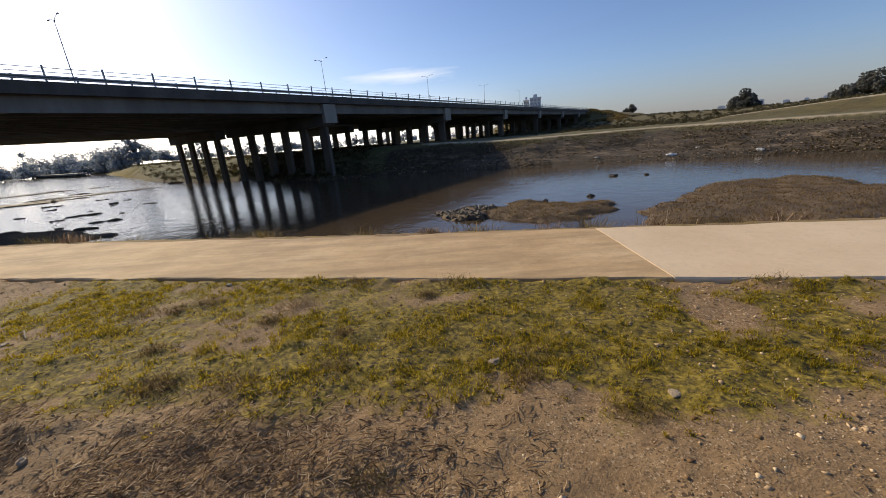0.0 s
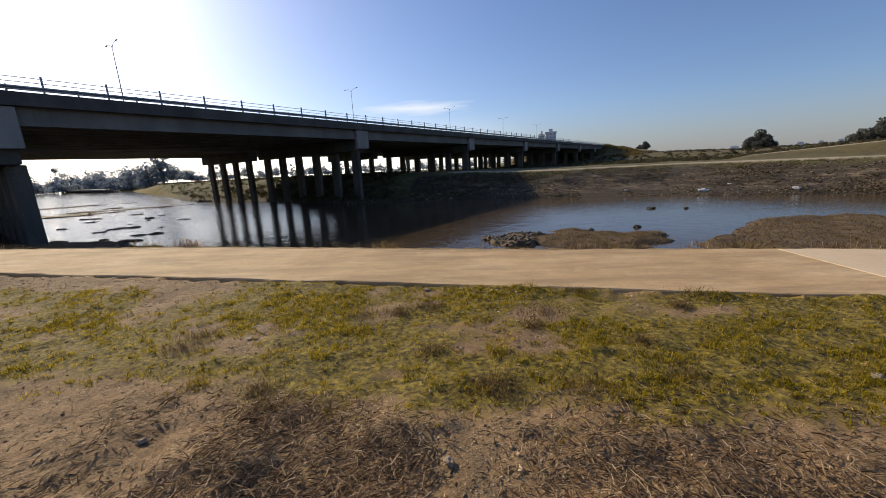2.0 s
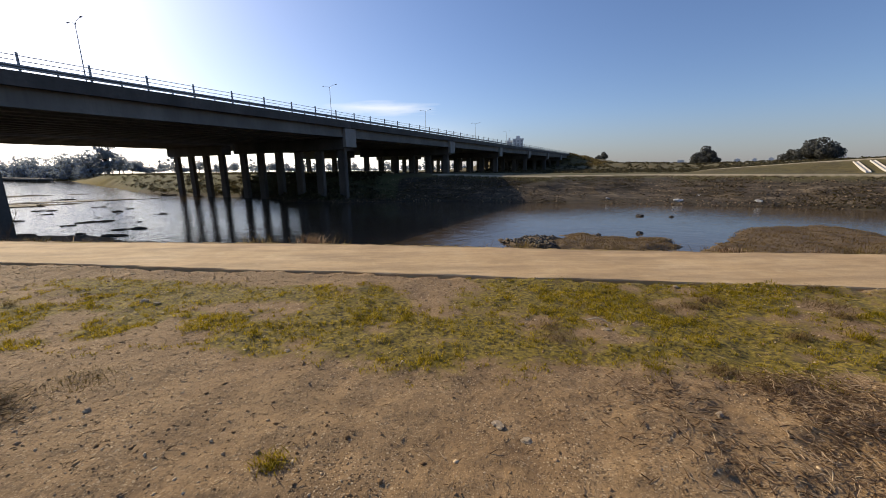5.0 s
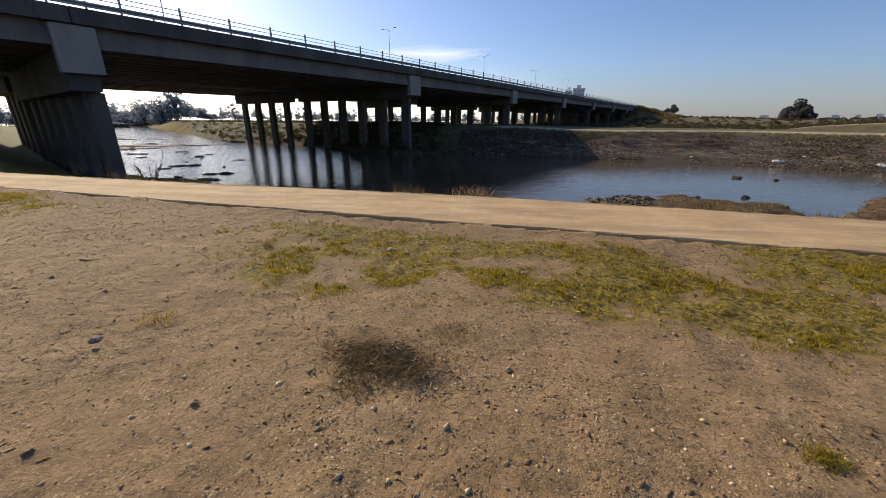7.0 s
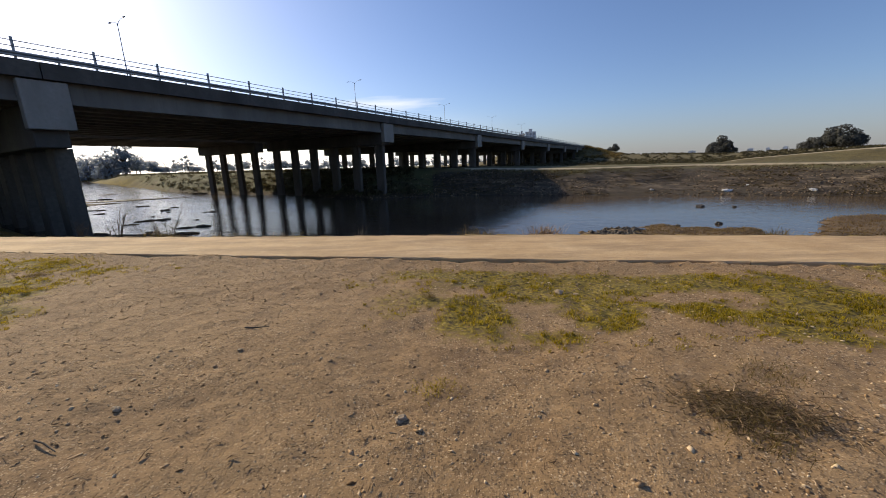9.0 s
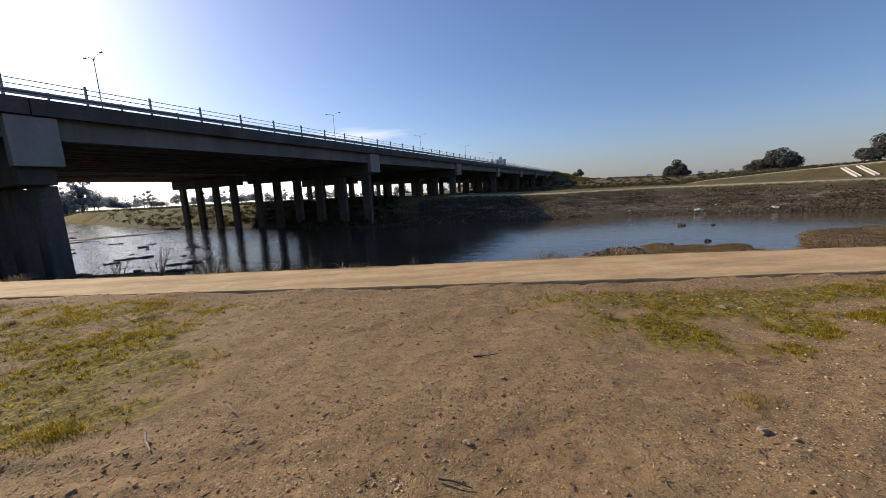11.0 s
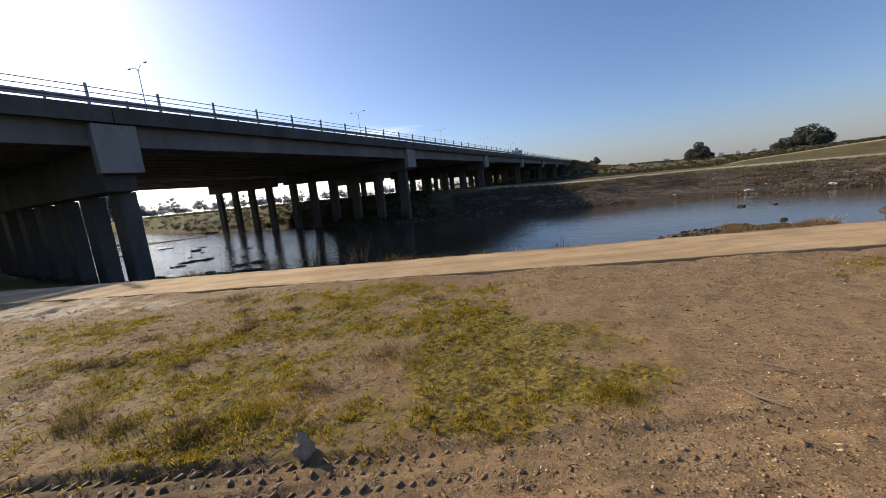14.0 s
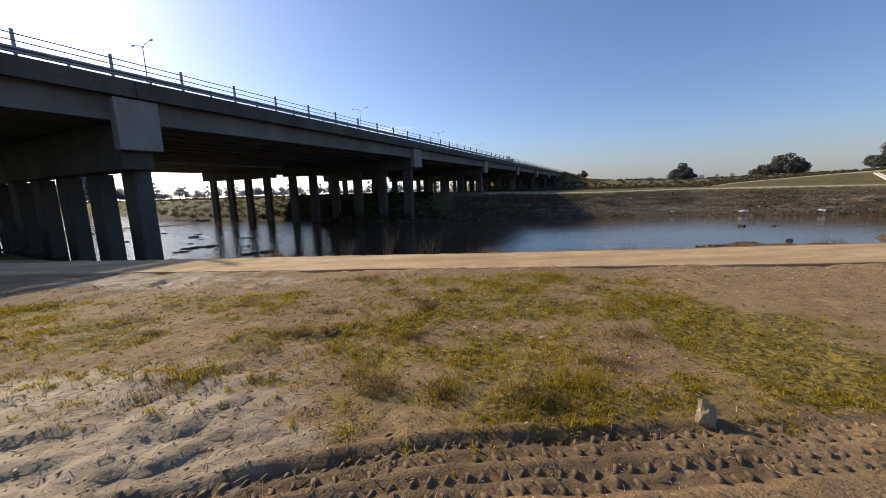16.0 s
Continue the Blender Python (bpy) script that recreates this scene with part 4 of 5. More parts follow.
# ---- trees ----
def tree_mesh(seed, h, spread, leaves, tall=1.0, leaf=0.5):
    """Trunk with limbs, and a crown of many small leaf clumps round the limb ends; returns the two meshes."""
    r = np.random.default_rng(seed)
    bm = bmesh.new()
    ht = h * 0.22
    tube(bm, [(0, 0, -0.5), (0.05 * h * r.normal() * 0.4, 0, ht * 0.5), (0, 0, ht)], [h * 0.035, h * 0.028, h * 0.022], 7)
    ends = []
    for k in range(9):
        a = k * 2.4 + r.uniform(-0.4, 0.4)
        rad = spread * r.uniform(0.3, 0.95)
        z = h * (0.26 + 0.56 * tall * r.uniform(0, 1) * (1.2 - rad / spread))
        p0 = Vector((0, 0, ht * r.uniform(0.7, 1.0)))
        p2 = Vector((math.cos(a) * rad, math.sin(a) * rad, z))
        p1 = p0.lerp(p2, 0.5) + Vector((0, 0, h * 0.05))
        tube(bm, [p0, p1, p2], [h * 0.014, h * 0.01, h * 0.004], 5)
        ends.append(p2)
    trunk = mesh_of(bm, "trunk")
    trunk.materials.append(M_BARK)
    ends.append(Vector((0, 0, h * 0.82)))
    per = leaves // len(ends)
    vs_, fs = [], []
    for e in ends:
        size = spread * r.uniform(0.36, 0.58)
        d = r.normal(size=(per, 3))
        d /= np.linalg.norm(d, axis=1)[:, None]
        p_ = d * (size * r.uniform(0.55, 1.05, per) ** 0.7)[:, None] * [1, 1, 0.85] + np.array(e)
        nrm = d + r.normal(0, 0.5, (per, 3))
        t1 = np.cross(nrm, r.normal(size=(per, 3)))
        t1 /= np.linalg.norm(t1, axis=1)[:, None]
        t2 = np.cross(nrm, t1)
        t2 /= np.linalg.norm(t2, axis=1)[:, None]
        s_ = (leaf * r.uniform(0.5, 1.2, per))[:, None]
        quad = np.stack([p_ - t1 * s_, p_ - t2 * s_ * 0.6, p_ + t1 * s_, p_ + t2 * s_ * 0.6], 1)
        fs.append(np.arange(per * 4).reshape(-1, 4) + sum(len(v) for v in vs_))
        vs_.append(quad.reshape(-1, 3))
    return trunk, np.concatenate(vs_), np.concatenate(fs)


def tree(seed, h, spread, leaves, mat, label, group, tall=1.0, leaf=0.5):
    e = empty("tree", pose(0, 0, 0), label, "tree", group)
    trunk, v, f = tree_mesh(seed, h, spread, leaves, tall, leaf)
    part("trunk", trunk, M_BARK, e)
    part("crown", array_mesh("crown", v, f, mat), mat, e)
    return e


def bearing(az, r, z, turn=0):
    return pose(-10 + r * math.sin(radians(az)), r * math.cos(radians(az)), z, 0, 0, turn)


def ground_z(m):
    return float(height(np.array([m.translation.x]), np.array([m.translation.y]))[0][0])


def planted(az, r, turn, size):
    m = bearing(az, r, 0, turn)
    m.translation.z = ground_z(m) - 0.2
    return m @ Matrix.Scale(size, 4)


round_trees = [tree(41 + k, 14, 7.5, 2600, M_TREE, "broad dark green tree in the far field", "trees across the river", 0.9, 0.75) for k in range(3)]
spots = [(35.3, 420, 1.22), (34.6, 424, 0.8), (36.0, 418, 0.85), (44.6, 400, 1.2), (45.5, 396, 1.2), (46.2, 402, 1.0), (43.1, 405, 0.75), (52.6, 300, 1.0), (53.8, 296, 1.15), (55.2, 300, 1.25), (57.0, 305, 1.1), (23.5, 560, 0.75), (22.9, 563, 0.5), (60, 330, 1.2), (63, 340, 1.1), (67, 320, 1.2)]
for k, (az, r_, sz) in enumerate(spots):
    m = planted(az + 0.7, r_, k * 67, sz)
    if k < 3:
        round_trees[k].matrix_world = m
    else:
        c_ = copy_thing(round_trees[k % 3], m)
        c_.scale = (sz, sz, sz)
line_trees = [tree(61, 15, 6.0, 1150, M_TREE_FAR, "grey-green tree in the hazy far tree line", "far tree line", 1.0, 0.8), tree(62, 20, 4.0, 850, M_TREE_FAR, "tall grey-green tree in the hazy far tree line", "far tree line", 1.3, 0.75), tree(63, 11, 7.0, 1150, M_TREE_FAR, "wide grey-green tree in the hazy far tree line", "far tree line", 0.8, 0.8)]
r = np.random.default_rng(71)
made = 0
for az in np.arange(-66, 14, 0.55):
    if r.uniform() < 0.1:
        continue
    dist = 400 + 60 * math.sin(az * 0.35) + r.uniform(-35, 35) + max(0, az + 38) * 9
    sz = r.uniform(0.6, 1.1) * (1.5 if az < -40 else 1.0)
    m = planted(az + r.uniform(-0.3, 0.3), dist, r.uniform(0, 360), sz)
    kind = int(r.choice([0, 0, 1, 2, 2]))
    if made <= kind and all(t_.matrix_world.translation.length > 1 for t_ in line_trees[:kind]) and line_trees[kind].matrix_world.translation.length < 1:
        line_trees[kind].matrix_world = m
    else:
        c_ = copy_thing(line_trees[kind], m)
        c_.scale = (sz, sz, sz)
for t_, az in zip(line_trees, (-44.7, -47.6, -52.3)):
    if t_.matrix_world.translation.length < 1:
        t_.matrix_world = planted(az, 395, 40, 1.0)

# scrub along the ridge, on the road embankment and in the far fields
r = np.random.default_rng(81)


def scrub(name, px, py, size, per, mat, label, seed):
    """Low bushes of leaf clumps as one mesh."""
    r = np.random.default_rng(seed)
    n = len(px)
    pz = height(px, py)[0]
    d = r.normal(size=(n, per, 3))
    d /= np.linalg.norm(d, axis=2)[..., None]
    d[..., 2] = np.abs(d[..., 2])
    c_ = np.stack([px, py, pz], -1)[:, None] + d * size[:, None, None] * r.uniform(0.5, 1.0, (n, per, 1)) * [1.3, 1.3, 0.8]
    t1 = r.normal(size=(n, per, 3))
    t1 /= np.linalg.norm(t1, axis=2)[..., None]
    t2 = np.cross(d, t1)
    s_ = (size[:, None] * r.uniform(0.18, 0.4, (n, per)))[..., None]
    quad = np.stack([c_ - t1 * s_, c_ - t2 * s_, c_ + t1 * s_, c_ + t2 * s_], 2)
    me = array_mesh(name, quad.reshape(-1, 3), np.arange(n * per * 4).reshape(-1, 4), mat)
    tagged(new(name, me), label, "scrub", kind="stuff")


n = 2100
az_ = r.uniform(8, 75, n)
rr = r.uniform(130, 300, n) ** 1.0
scrub("ridge_scrub", -10 + rr * np.sin(np.radians(az_)), rr * np.cos(np.radians(az_)), r.uniform(0.35, 1.25, n), 26, M_SCRUB, "dark brown and olive scrub along a far ridge", 82)
n = 1100
az_ = r.uniform(8, 75, n)
rr = np.where(np.arange(n) < 760, r.uniform(102, 132, n), r.uniform(105, 215, n))
scrub("field_scrub", -10 + rr * np.sin(np.radians(az_)), rr * np.cos(np.radians(az_)), r.uniform(0.2, 0.7, n), 24, M_SCRUB, "low olive scrub scattered over the far field", 83)
n = 420
s_, v_ = r.uniform(205, 330, n), -1 - r.uniform(0, 20, n)
scrub("embankment_scrub", BX + s_ * BU[0] + v_ * BN[0], BY + s_ * BU[1] + v_ * BN[1], r.uniform(0.4, 1.3, n), 36, M_WEED, "dark scrub on the road embankment", 84)
n = 1500
az_ = r.uniform(-44, -5, n)
rr = np.interp(az_, S_AZ, S_R) * 1.03 + r.uniform(0, 1, n) ** 1.5 * 70
scrub("far_bank_scrub", -10 + rr * np.sin(np.radians(az_)), rr * np.cos(np.radians(az_)), r.uniform(0.2, 0.8, n), 20, M_SCRUB, "brown scrub on the far bank under the bridge", 85)

# ---- far buildings ----
def block(az0, az1, r_, top, label, storeys, group="far buildings", base=3.0):
    mid, wd = (az0 + az1) / 2, radians(az1 - az0) * r_
    e = empty("building", bearing(mid, r_, base, -mid), label, "building", group)
    bm = bmesh.new()
    box(bm, -wd / 2, wd / 2, 0, wd * 0.7, -4, top - base)
    part("wall", bm, M_FARB, e)
    bm = bmesh.new()
    box(bm, -wd / 2 - 0.3, wd / 2 + 0.3, -0.3, wd * 0.7 + 0.3, top - base, top - base + 0.9)
    box(bm, -wd * 0.2, wd * 0.15, wd * 0.2, wd * 0.5, top - base + 0.9, top - base + 3)
    part("roof", bm, M_FARB, e)
    sh = (top - base) / storeys
    cols = max(3, int(wd / 3.2))
    bm = bmesh.new()
    box(bm, -0.65, 0.65, -0.08, 0.06, 0, min(1.5, sh * 0.55))
    me = mesh_of(bm, "window")
    for i in range(storeys):
        for k in range(cols):
            ob = part("window", me, M_FARW, e)
            ob.location = (-wd / 2 + (k + 0.5) * wd / cols, 0, i * sh + sh * 0.3)


block(11.2, 11.95, 304, 22.5, "pale grey apartment tower beyond the bridge", 8)
block(12.1, 13.55, 300, 23.5, "broad pale grey apartment block beyond the bridge", 9)
r = np.random.default_rng(91)
for k in range(13):
    az0 = 32.5 + k * 1.75 + r.uniform(0, 0.9)
    block(az0, az0 + r.uniform(0.35, 0.8), 1500 + r.uniform(0, 250), 24 + r.uniform(0, 11), "small pale town building on the far skyline", 4, "town skyline", 6.0)

# low road bridge far up the river
e = empty("low_bridge", pose(-285, 250, 0, 0, 0, -33), "low grey concrete causeway far up the river", "bridge")
bm = bmesh.new()
box(bm, -75, 75, -3, 3, -1.7, -0.8)
part("deck", bm, M_CONC, e)
for k in range(9):
    bm = bmesh.new()
    box(bm, -68 + 17 * k - 0.7, -68 + 17 * k + 0.7, -2.5, 2.5, -5, -1.7)
    part("pillar", bm, M_CONC, e)

# ---- near ground: grass, litter, pebbles, stones, weeds ----
r = np.random.default_rng(101)


def sow(n, x0, x1, y0, y1, density, seed):
    r = np.random.default_rng(seed)
    x, y = r.uniform(x0, x1, n), r.uniform(y0, y1, n)
    keep = (r.uniform(0, 1, n) < density(x, y)) & (y < near_edge(x) - 0.03)
    return x[keep], y[keep]


def grass_density(x, y):
    return np.clip((grass_map(x, y) - 0.1) * 1.6, 0.0, 1) ** 1.5 * (0.08 + 0.92 * step(-0.35, 0.3, fbm(x, y, 4.5, 3, 21))) * (0.3 + 0.7 * step(-0.45, 0.3, fbm(x * 0.7, y * 1.6, 1.3, 3, 22)))


x, y = sow(170000, -27, 7, 0.3, 7.6, grass_density, 102)
per = 11
n = len(x) * per
spread = np.repeat(r.uniform(0.008, 0.028, len(x)), per)
tall = np.repeat(r.uniform(0.5, 1.0, len(x)) ** 1.5, per)
x, y = np.repeat(x, per) + r.normal(0, 1, n) * spread, np.repeat(y, per) + r.normal(0, 1, n) * spread
z = height(x, y)[0]
hg = tall * (0.014 + 0.042 * r.uniform(0, 1, n))
tagged(new("grass", blade_mesh("grass", x, y, z, hg, r.uniform(0.003, 0.0075, n), 1.3, M_GRASS, 103)), "short olive green grass in patches on the dirt", "grass", kind="stuff")


def litter_density(x, y):
    brush = np.exp(-((x + 2.7) / 1.25) ** 4 - ((y - 1.05) / 0.62) ** 4) + 1.0 * np.exp(-((x + 8.5) / 0.42) ** 2 - ((y - 1.4) / 0.26) ** 2) + 0.55 * np.exp(-((x + 1.0) / 1.5) ** 2 - ((y - 1.0) / 0.45) ** 2)
    weedy = 0.6 * np.exp(-((x + 19.8) / 3.6) ** 4 - ((y - 3.3) / 1.7) ** 4) + 0.35 * np.exp(-((x + 18.3) / 2.2) ** 2 - ((y - 2.3) / 0.55) ** 2) + 0.2 * np.exp(-((x + 19.0) / 1.6) ** 2 - ((y - 3.6) / 0.7) ** 2)
    return np.clip(brush * (0.5 + 0.6 * vnoise(x, y, 2.5, 41)) + weedy + 0.014, 0, 1)


def twig_mesh(name, x, y, z, length, thick, mat, seed, rise=0.4):
    """Thin bent twigs lying about, three-sided, as one mesh."""
    r = np.random.default_rng(seed)
    n = len(x)
    a = r.uniform(0, 2 * math.pi, n)
    bend = r.normal(0, 0.28, n)
    up = r.uniform(0, rise, n)
    c0_ = np.stack([x, y, z + thick], -1)
    d0 = np.stack([np.cos(a), np.sin(a), up], -1) * (length / 2)[:, None]
    d1 = np.stack([np.cos(a + bend), np.sin(a + bend), up * r.uniform(-0.6, 0.8, n)], -1) * (length / 2)[:, None]
    pts = [c0_, c0_ + d0, c0_ + d0 + d1]
    side = np.stack([-np.sin(a), np.cos(a), np.zeros(n)], -1)
    v = np.empty((n, 9, 3))
    for k, (p_, w_) in enumerate(zip(pts, (1.0, 0.8, 0.35))):
        for j in range(3):
            ang = 2 * math.pi * j / 3
            v[:, k * 3 + j] = p_ + side * (math.cos(ang) * thick * w_)[:, None] + np.array([0, 0, 1.0]) * (math.sin(ang) * thick * w_)[:, None]
    b = np.arange(n)[:, None, None] * 9
    f = np.array([[k * 3 + j, k * 3 + (j + 1) % 3, k * 3 + 3 + (j + 1) % 3, k * 3 + 3 + j] for k in range(2) for j in range(3)])
    return array_mesh(name, v.reshape(-1, 3), (b + f[None]).reshape(-1, 4), mat)


x, y = sow(70000, -25, 4, 0.3, 6.5, litter_density, 111)
n = len(x)
x2, y2 = sow(52000, -4.6, 0.6, 0.3, 1.9, litter_density, 113)
x, y = np.concatenate([x, x2]), np.concatenate([y, y2])
n = len(x)
z = height(x, y)[0] + 0.06 * r.uniform(0, 1, n) ** 2 * (litter_density(x, y) > 0.25)
tagged(new("dry_twigs", twig_mesh("dry_twigs", x, y, z, r.uniform(0.015, 0.085, n), r.uniform(0.001, 0.0036, n), M_DRY, 112)), "dry broken twigs and stalks strewn on the dirt", "twigs", kind="stuff")
x, y = sow(150000, -26, 5, 0.25, 6.2, lambda x, y: np.clip(0.35 + 0.5 * fbm(x, y, 0.8, 3, 51) - 0.35 * grass_map(x, y) + 0.5 * np.exp(-((near_edge(x) - y) / 0.25) ** 2), 0.03, 1), 121)
n = len(x)
z = height(x, y)[0]
tagged(new("pebbles", scatter_rocks("pebbles", x, y, z, 0.007 + 0.03 * r.uniform(0, 1, n) ** 9 + 0.01 * r.uniform(0, 1, n) ** 2, M_PEBBLE, 122)), "small pebbles and crumbs of earth on the dirt", "pebbles", kind="stuff")
x, y = sow(80000, -26, 5, 0.25, 6.2, lambda x, y: np.clip(0.5 + 0.6 * fbm(x, y, 1.2, 3, 55), 0.1, 1), 123)
n = len(x)
z = height(x, y)[0]
tagged(new("clods", scatter_rocks("clods", x, y, z, 0.007 + 0.026 * r.uniform(0, 1, n) ** 9 + 0.009 * r.uniform(0, 1, n), M_CLOD, 124)), "dark crumbly clods of earth on the dirt", "clods", kind="stuff")

x, y = sow(42000, -26, 5, 0.25, 6.2, lambda x, y: np.clip(0.3 + 0.6 * fbm(x, y, 0.7, 3, 57), 0.05, 1), 125)
n = len(x)
z = height(x, y)[0] + 0.004
tagged(new("straw_bits", twig_mesh("straw_bits", x, y, z, r.uniform(0.012, 0.05, n), r.uniform(0.0012, 0.003, n), M_DRY, 126, 0.25)), "short dry straw bits scattered over the dirt", "straw", kind="stuff")
n = 1300
x, y = -8.5 + 0.19 * r.normal(0, 1, n), 1.45 + 0.1 * r.normal(0, 1, n)
y = y - 0.25 * (x + 8.5)
z = height(x, y)[0] + 0.03 * r.uniform(0, 1, n) ** 2
tagged(new("dry_twigs", twig_mesh("dry_twigs", x, y, z, r.uniform(0.02, 0.09, n), r.uniform(0.001, 0.003, n), M_DARKTWIG, 127, 0.45)), "low heap of dark tangled twigs on the dirt", "twigs", kind="stuff")

# lugs pressed up by tyres in the wet tracks
def track_lugs(y0, slope, x0, x1, half, seed, mat):
    r = np.random.default_rng(seed)
    xs = np.arange(x0, x1, 0.09)
    rows = []
    for side in (-1, 1):
        x = xs[xs < -16.2] if side < 0 else xs
        x = x + (0.02 if side > 0 else 0) + r.normal(0, 0.006, len(x))
        y = y0 + slope * (x + 14.0) + curl(x) + 0.03 * np.sin(x * 0.8) + side * half * 0.4 + r.normal(0, 0.006, len(x))
        rows.append((x, y, np.full(len(x), side)))
    x, y, sd = (np.concatenate(c_) for c_ in zip(*rows))
    keep = r.uniform(0, 1, len(x)) < 0.8 + 0.15 * step(-13, -16, x)
    x, y, sd = x[keep], y[keep], sd[keep]
    n = len(x)
    z = height(x, y)[0]
    hh = r.uniform(0.008, 0.015, n) * (0.35 + 1.3 * step(-15.5, -17.5, x))
    lx, ly = r.uniform(0.013, 0.02, n), r.uniform(0.02, 0.03, n) * (0.8 + 0.4 * step(-15.5, -17.5, x))
    v = np.empty((n, 8, 3))
    for k, (a, b, c_) in enumerate(((-1, -1, 0), (1, -1, 0), (1, 1, 0), (-1, 1, 0), (-1, -1, 1), (1, -1, 1), (1, 1, 1), (-1, 1, 1))):
        sh = 0.62 if c_ else 1.0
        v[:, k, 0] = x + a * lx * sh + sd * b * 0.007 + r.normal(0, 0.003, n)
        v[:, k, 1] = y + b * ly * sh + r.normal(0, 0.003, n)
        v[:, k, 2] = z + (hh if c_ else -0.02) + r.normal(0, 0.002, n)
    f = np.array([[4, 5, 6, 7], [0, 1, 5, 4], [1, 2, 6, 5], [2, 3, 7, 6], [3, 0, 4, 7]])
    me = array_mesh("track_lugs", v.reshape(-1, 3), (np.arange(n)[:, None, None] * 8 + f[None]).reshape(-1, 4), mat)
    tagged(new("track_lugs", me), "raised earth lugs of a tyre track", "tyre track", kind="stuff")


track_lugs(1.6, -0.05, -23.5, -16.4, 0.12, 141, M_RUT)
track_lugs(1.6, -0.05, -16.4, -13.2, 0.12, 145, M_TRACK)
track_lugs(1.4, -0.045, -23.5, -16.4, 0.11, 142, M_RUT)
track_lugs(1.4, -0.045, -16.4, -14.4, 0.11, 146, M_TRACK)
track_lugs(1.4, -0.1, -8.8, -6.4, 0.09, 143, M_TRACK)
track_lugs(1.02, -0.1, -10.9, -9.8, 0.09, 144, M_TRACK)

STONES = ((-17.02, 1.86, 0.145, 1.6), (-8.97, 3.49, 0.13, 0.5), (-8.8, 3.45, 0.1, 0.4), (-5.19, 1.27, 0.1, 0.3), (-5.05, 1.14, 0.085, 0.3), (-10.5, 1.46, 0.1, 0.5), (0.36, 1.95, 0.11, 0.3), (1.33, 1.56, 0.1, 0.3), (-12.26, 1.59, 0.075, 0.5), (-11.88, 2.3, 0.06, 0.5), (-18.7, 4.67, 0.13, 0.6), (-18.45, 4.6, 0.1, 0.4), (-2.2, 1.2, 0.07, 0.6), (-2.6, 3.68, 0.1, 0.5), (-17.5, 3.2, 0.1, 0.4), (-19.5, 3.6, 0.12, 0.3), (-7.75, 1.45, 0.06, 0.5), (-6.8, 2.2, 0.08, 0.4), (-4.0, 2.5, 0.09, 0.3), (-3.85, 1.3, 0.07, 0.6))
for k, (x, y, sz, fl) in enumerate(STONES):
    sz *= 0.72
    ob = new("stone", rock_mesh("stone", k + 51, M_ROCK, fl))
    ob.matrix_world = pose(x, y, float(height(np.array([x]), np.array([y]))[0][0]) + sz * fl * 0.25, 0, 0, k * 40) @ Matrix.Scale(sz, 4)
    tagged(ob, "large pale stone standing in muddy tyre tracks" if k == 0 else "pale weathered stone lying on the dirt", "stone", "stones on the dirt")


def stick(pts, rad, label, mat):
    bm = bmesh.new()
    zz = [float(height(np.array([x]), np.array([y]))[0][0]) + 0.012 + h for x, y, h in pts]
    tube(bm, [(x, y, z) for (x, y, h), z in zip(pts, zz)], [rad * (1 - 0.5 * i / (len(pts) - 1)) for i in range(len(pts))], 6)
    ob = part("stick", bm, mat)
    tagged(ob, label, "stick", "sticks on the dirt")


stick([(-12.05, 2.7, 0), (-11.93, 2.7, 0.0), (-11.82, 2.69, 0)], 0.007, "dark broken stick lying on the dirt", M_BARK)
stick([(-14.33, 1.93, 0.03), (-14.28, 1.86, 0.01), (-14.2, 1.78, 0)], 0.009, "pale dry cane lying on the dirt", M_PALESTICK)
stick([(-13.95, 2.2, 0.03), (-13.86, 2.12, 0.01)], 0.009, "pale dry cane lying on the dirt", M_PALESTICK)
stick([(-12.45, 1.31, 0.0), (-12.38, 1.29, 0.008), (-12.28, 1.25, 0.0)], 0.006, "dark twisted root lying on the dirt", M_BARK)
stick([(-4.1, 2.72, 0.0), (-4.0, 2.68, 0.04), (-3.9, 2.6, 0.02)], 0.008, "pale dry cane lying on the dirt", M_PALESTICK)
stick([(-18.55, 3.62, 0.0), (-18.48, 3.6, 0.07), (-18.42, 3.55, 0.1)], 0.01, "pale dry cane lying on the dirt", M_PALESTICK)


def weed_clump(x, y, rad, h, count, mat, label, seed, wid=0.005):
    count = int(count * 1.6)
    r = np.random.default_rng(seed)
    px, py = x + r.normal(0, rad * 0.5, count), y + r.normal(0, rad * 0.4, count)
    pz = height(px, py)[0]
    me = blade_mesh("weed_clump", px, py, pz, h * r.uniform(0.25, 1.0, count) ** 1.2, r.uniform(0.4, 1.0, count) * wid, 1.65, mat, seed)
    tagged(new("weed_clump", me), label, "weeds", "weed clumps", "stuff")


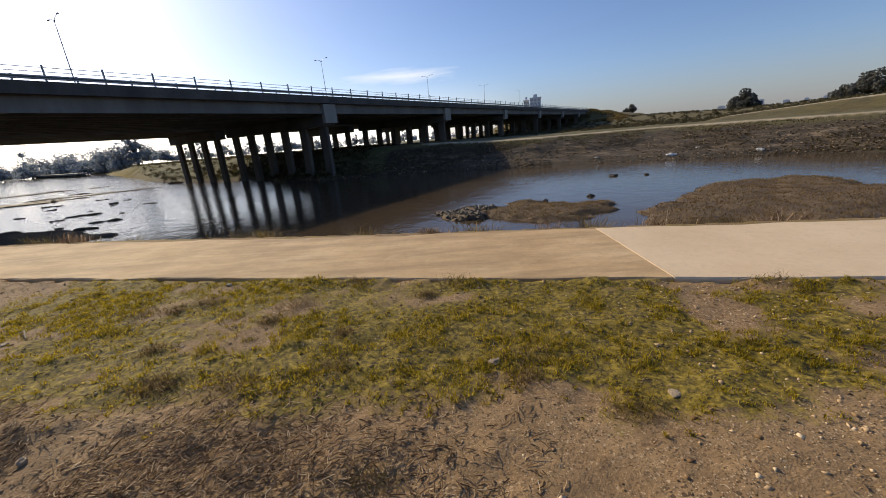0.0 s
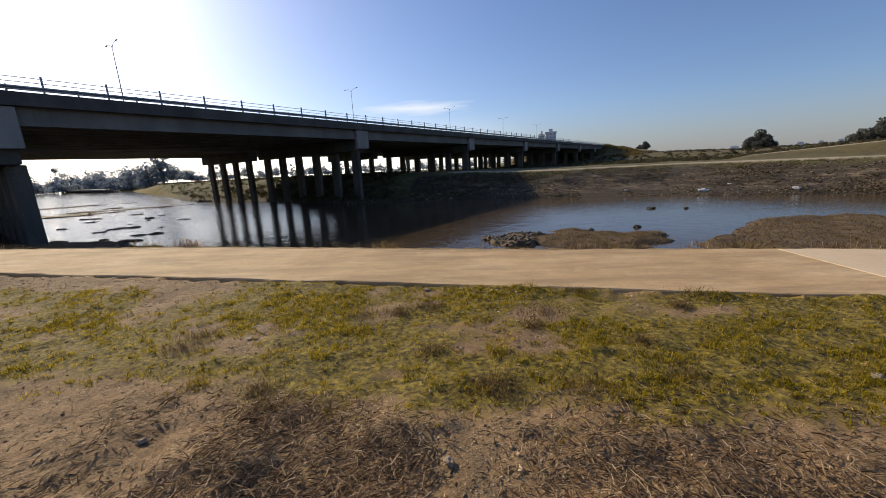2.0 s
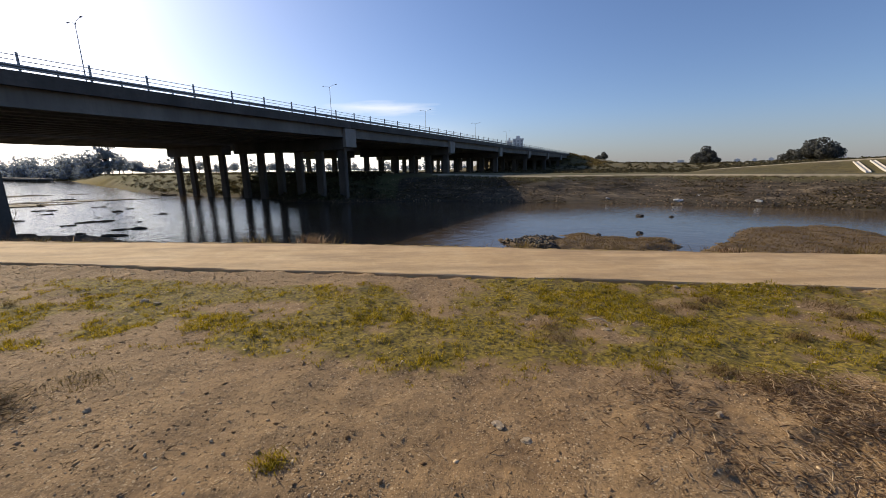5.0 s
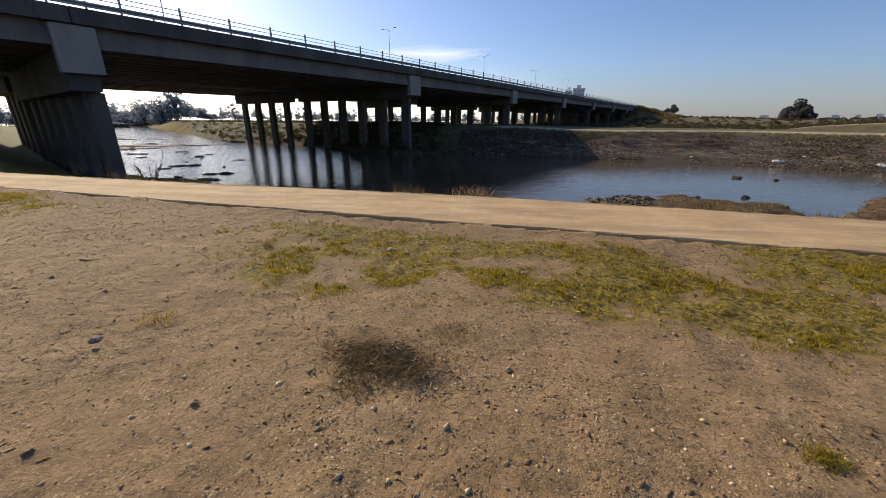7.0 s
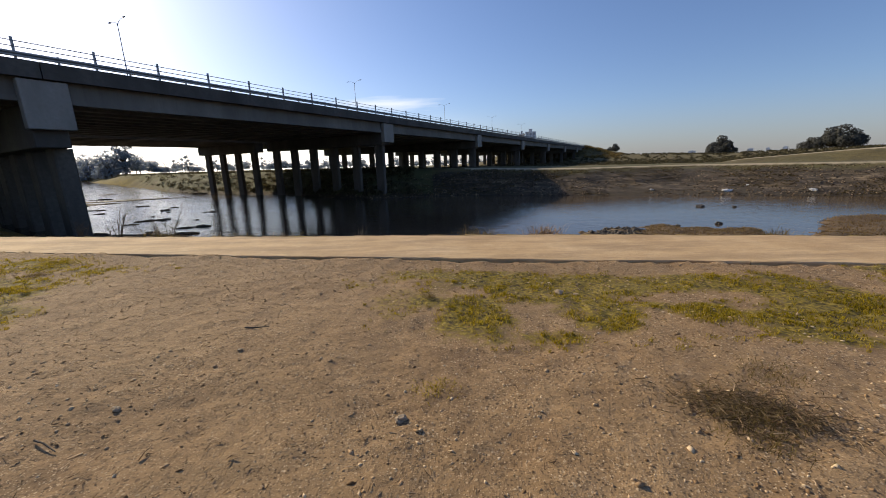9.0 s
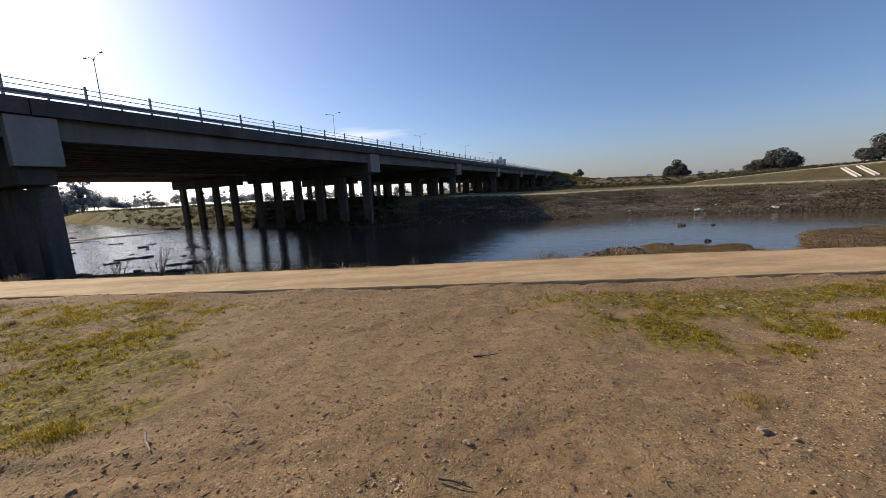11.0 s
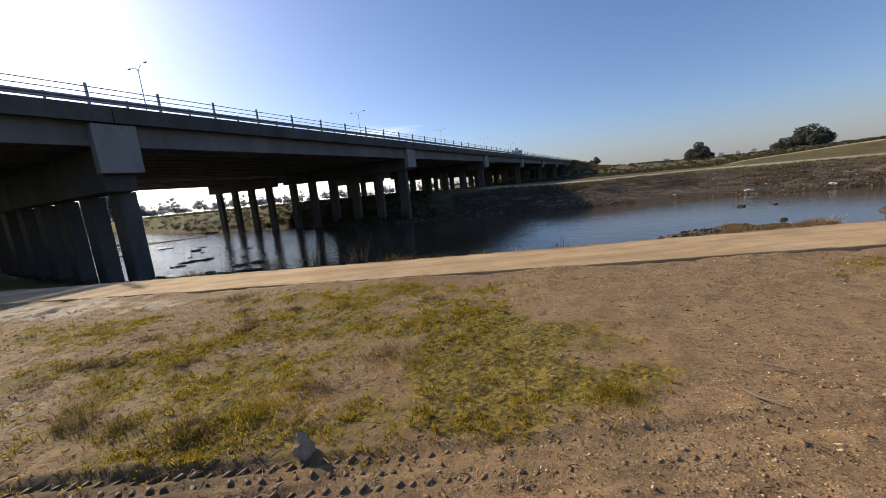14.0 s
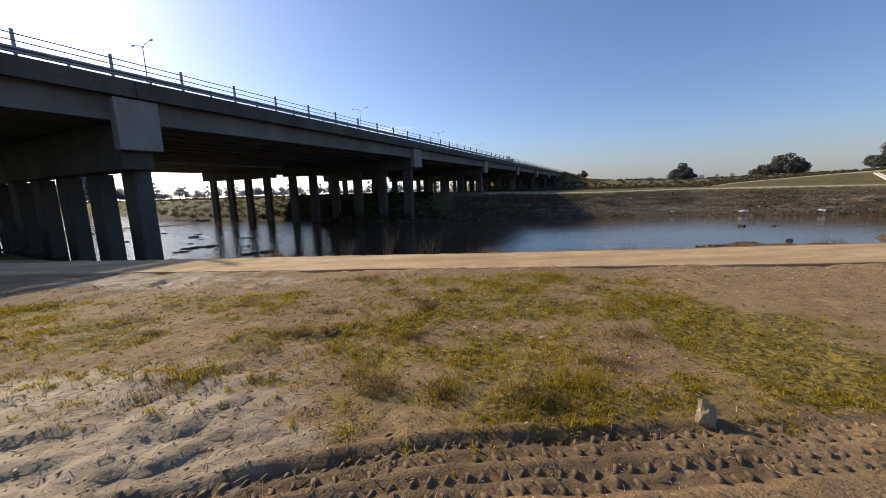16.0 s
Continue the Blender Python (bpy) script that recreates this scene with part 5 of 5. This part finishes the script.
CLUMPS = ((-8.55, 1.42, 0.26, 0.08, 420, 2), (-8.6, 1.2, 0.16, 0.06, 160, 2), (-6.4, 1.0, 0.08, 0.09, 160, 1), (-15.05, 2.1, 0.2, 0.09, 420, 1), (-18.95, 2.5, 0.16, 0.2, 170, 2), (-18.5, 2.35, 0.14, 0.15, 140, 2), (-17.55, 2.35, 0.22, 0.15, 340, 1), (-17.9, 2.2, 0.25, 0.12, 300, 2), (-20.4, 2.85, 0.2, 0.11, 200, 1), (-10.4, 3.4, 0.06, 0.14, 40, 2), (-8.1, 1.8, 0.22, 0.05, 200, 2), (0.1, 3.35, 0.2, 0.13, 160, 2), (1.1, 1.45, 0.16, 0.07, 170, 2), (-0.3, 1.05, 0.13, 0.07, 130, 2), (-1.0, 3.5, 0.14, 0.1, 110, 2), (2.9, 2.85, 0.25, 0.09, 150, 2), (-16.7, 3.1, 0.25, 0.1, 260, 2), (-10.3, 1.75, 0.15, 0.06, 120, 1), (-19.4, 5.9, 0.3, 0.12, 260, 2), (-16.5, 5.5, 0.35, 0.1, 300, 1))
for k, (x, y, rad, h, cnt, kd) in enumerate(CLUMPS):
    weed_clump(x, y, rad, h, cnt, M_GRASS if kd == 1 else M_WEED, "tuft of green grass on the dirt" if kd == 1 else "dark dry weed tuft on the dirt", 200 + k)
r = np.random.default_rng(151)
for k in range(60):
    x, y = (r.uniform(-22.5, -16.2), r.uniform(2.15, 5.2)) if k < 34 else (r.uniform(-4.5, 3.0), r.uniform(1.5, 3.3))
    dark = k % 3 != 0
    weed_clump(x, y, r.uniform(0.1, 0.24), r.uniform(0.05, 0.11), 150, M_DRYW if dark else M_GRASS, "low dark tuft of dry weeds on the dirt" if dark else "tuft of green grass on the dirt", 500 + k)
r = np.random.default_rng(131)
for k in range(46):
    x = -24 + 30 * k / 46 + r.uniform(-0.3, 0.3)
    y = float(far_edge(np.array(x))) + r.uniform(0.25, 2.2)
    top = r.uniform(0.03, 0.25) + (y - float(far_edge(np.array(x)))) * 0.38
    if vnoise(np.array(x), np.array(0.0), 0.5, 61) > -0.1:
        weed_clump(x, y, r.uniform(0.2, 0.5), top, 150, M_WEED if k % 3 else M_DRY, "dry weeds growing on the river bank beside the path", 300 + k, 0.012)


def twiggy_shrub(x, y, h, seed):
    r = np.random.default_rng(seed)
    z = float(height(np.array([x]), np.array([y]))[0][0])
    e = empty("shrub", pose(x, y, z), "bare twiggy shrub on the river bank", "shrub", "bank shrubs")
    for k in range(9):
        bm = bmesh.new()
        a, l = r.uniform(0, 6.28), h * r.uniform(0.6, 1.0)
        p1 = Vector((math.cos(a) * l * 0.12, math.sin(a) * l * 0.12, l * 0.5))
        p2 = Vector((math.cos(a) * l * r.uniform(0.15, 0.4), math.sin(a) * l * 0.3, l))
        tube(bm, [(0, 0, -0.1), p1, p2], [0.016, 0.011, 0.004], 5)
        for j in range(4):
            b_ = p1.lerp(p2, r.uniform(0.1, 0.9))
            q_ = b_ + Vector((r.normal(0, 0.13), r.normal(0, 0.13), r.uniform(0.03, 0.2))) * h
            tube(bm, [b_, q_], [0.006, 0.002], 4)
        part("branch", bm, M_BARK, e)


for k, (x, y, h) in enumerate(((-19.4, 9.7, 1.2), (-18.2, 10.0, 1.45), (-18.5, 10.3, 1.1), (-12.6, 9.9, 1.0), (-20.5, 9.8, 1.0))):
    twiggy_shrub(x, y, h, 400 + k)
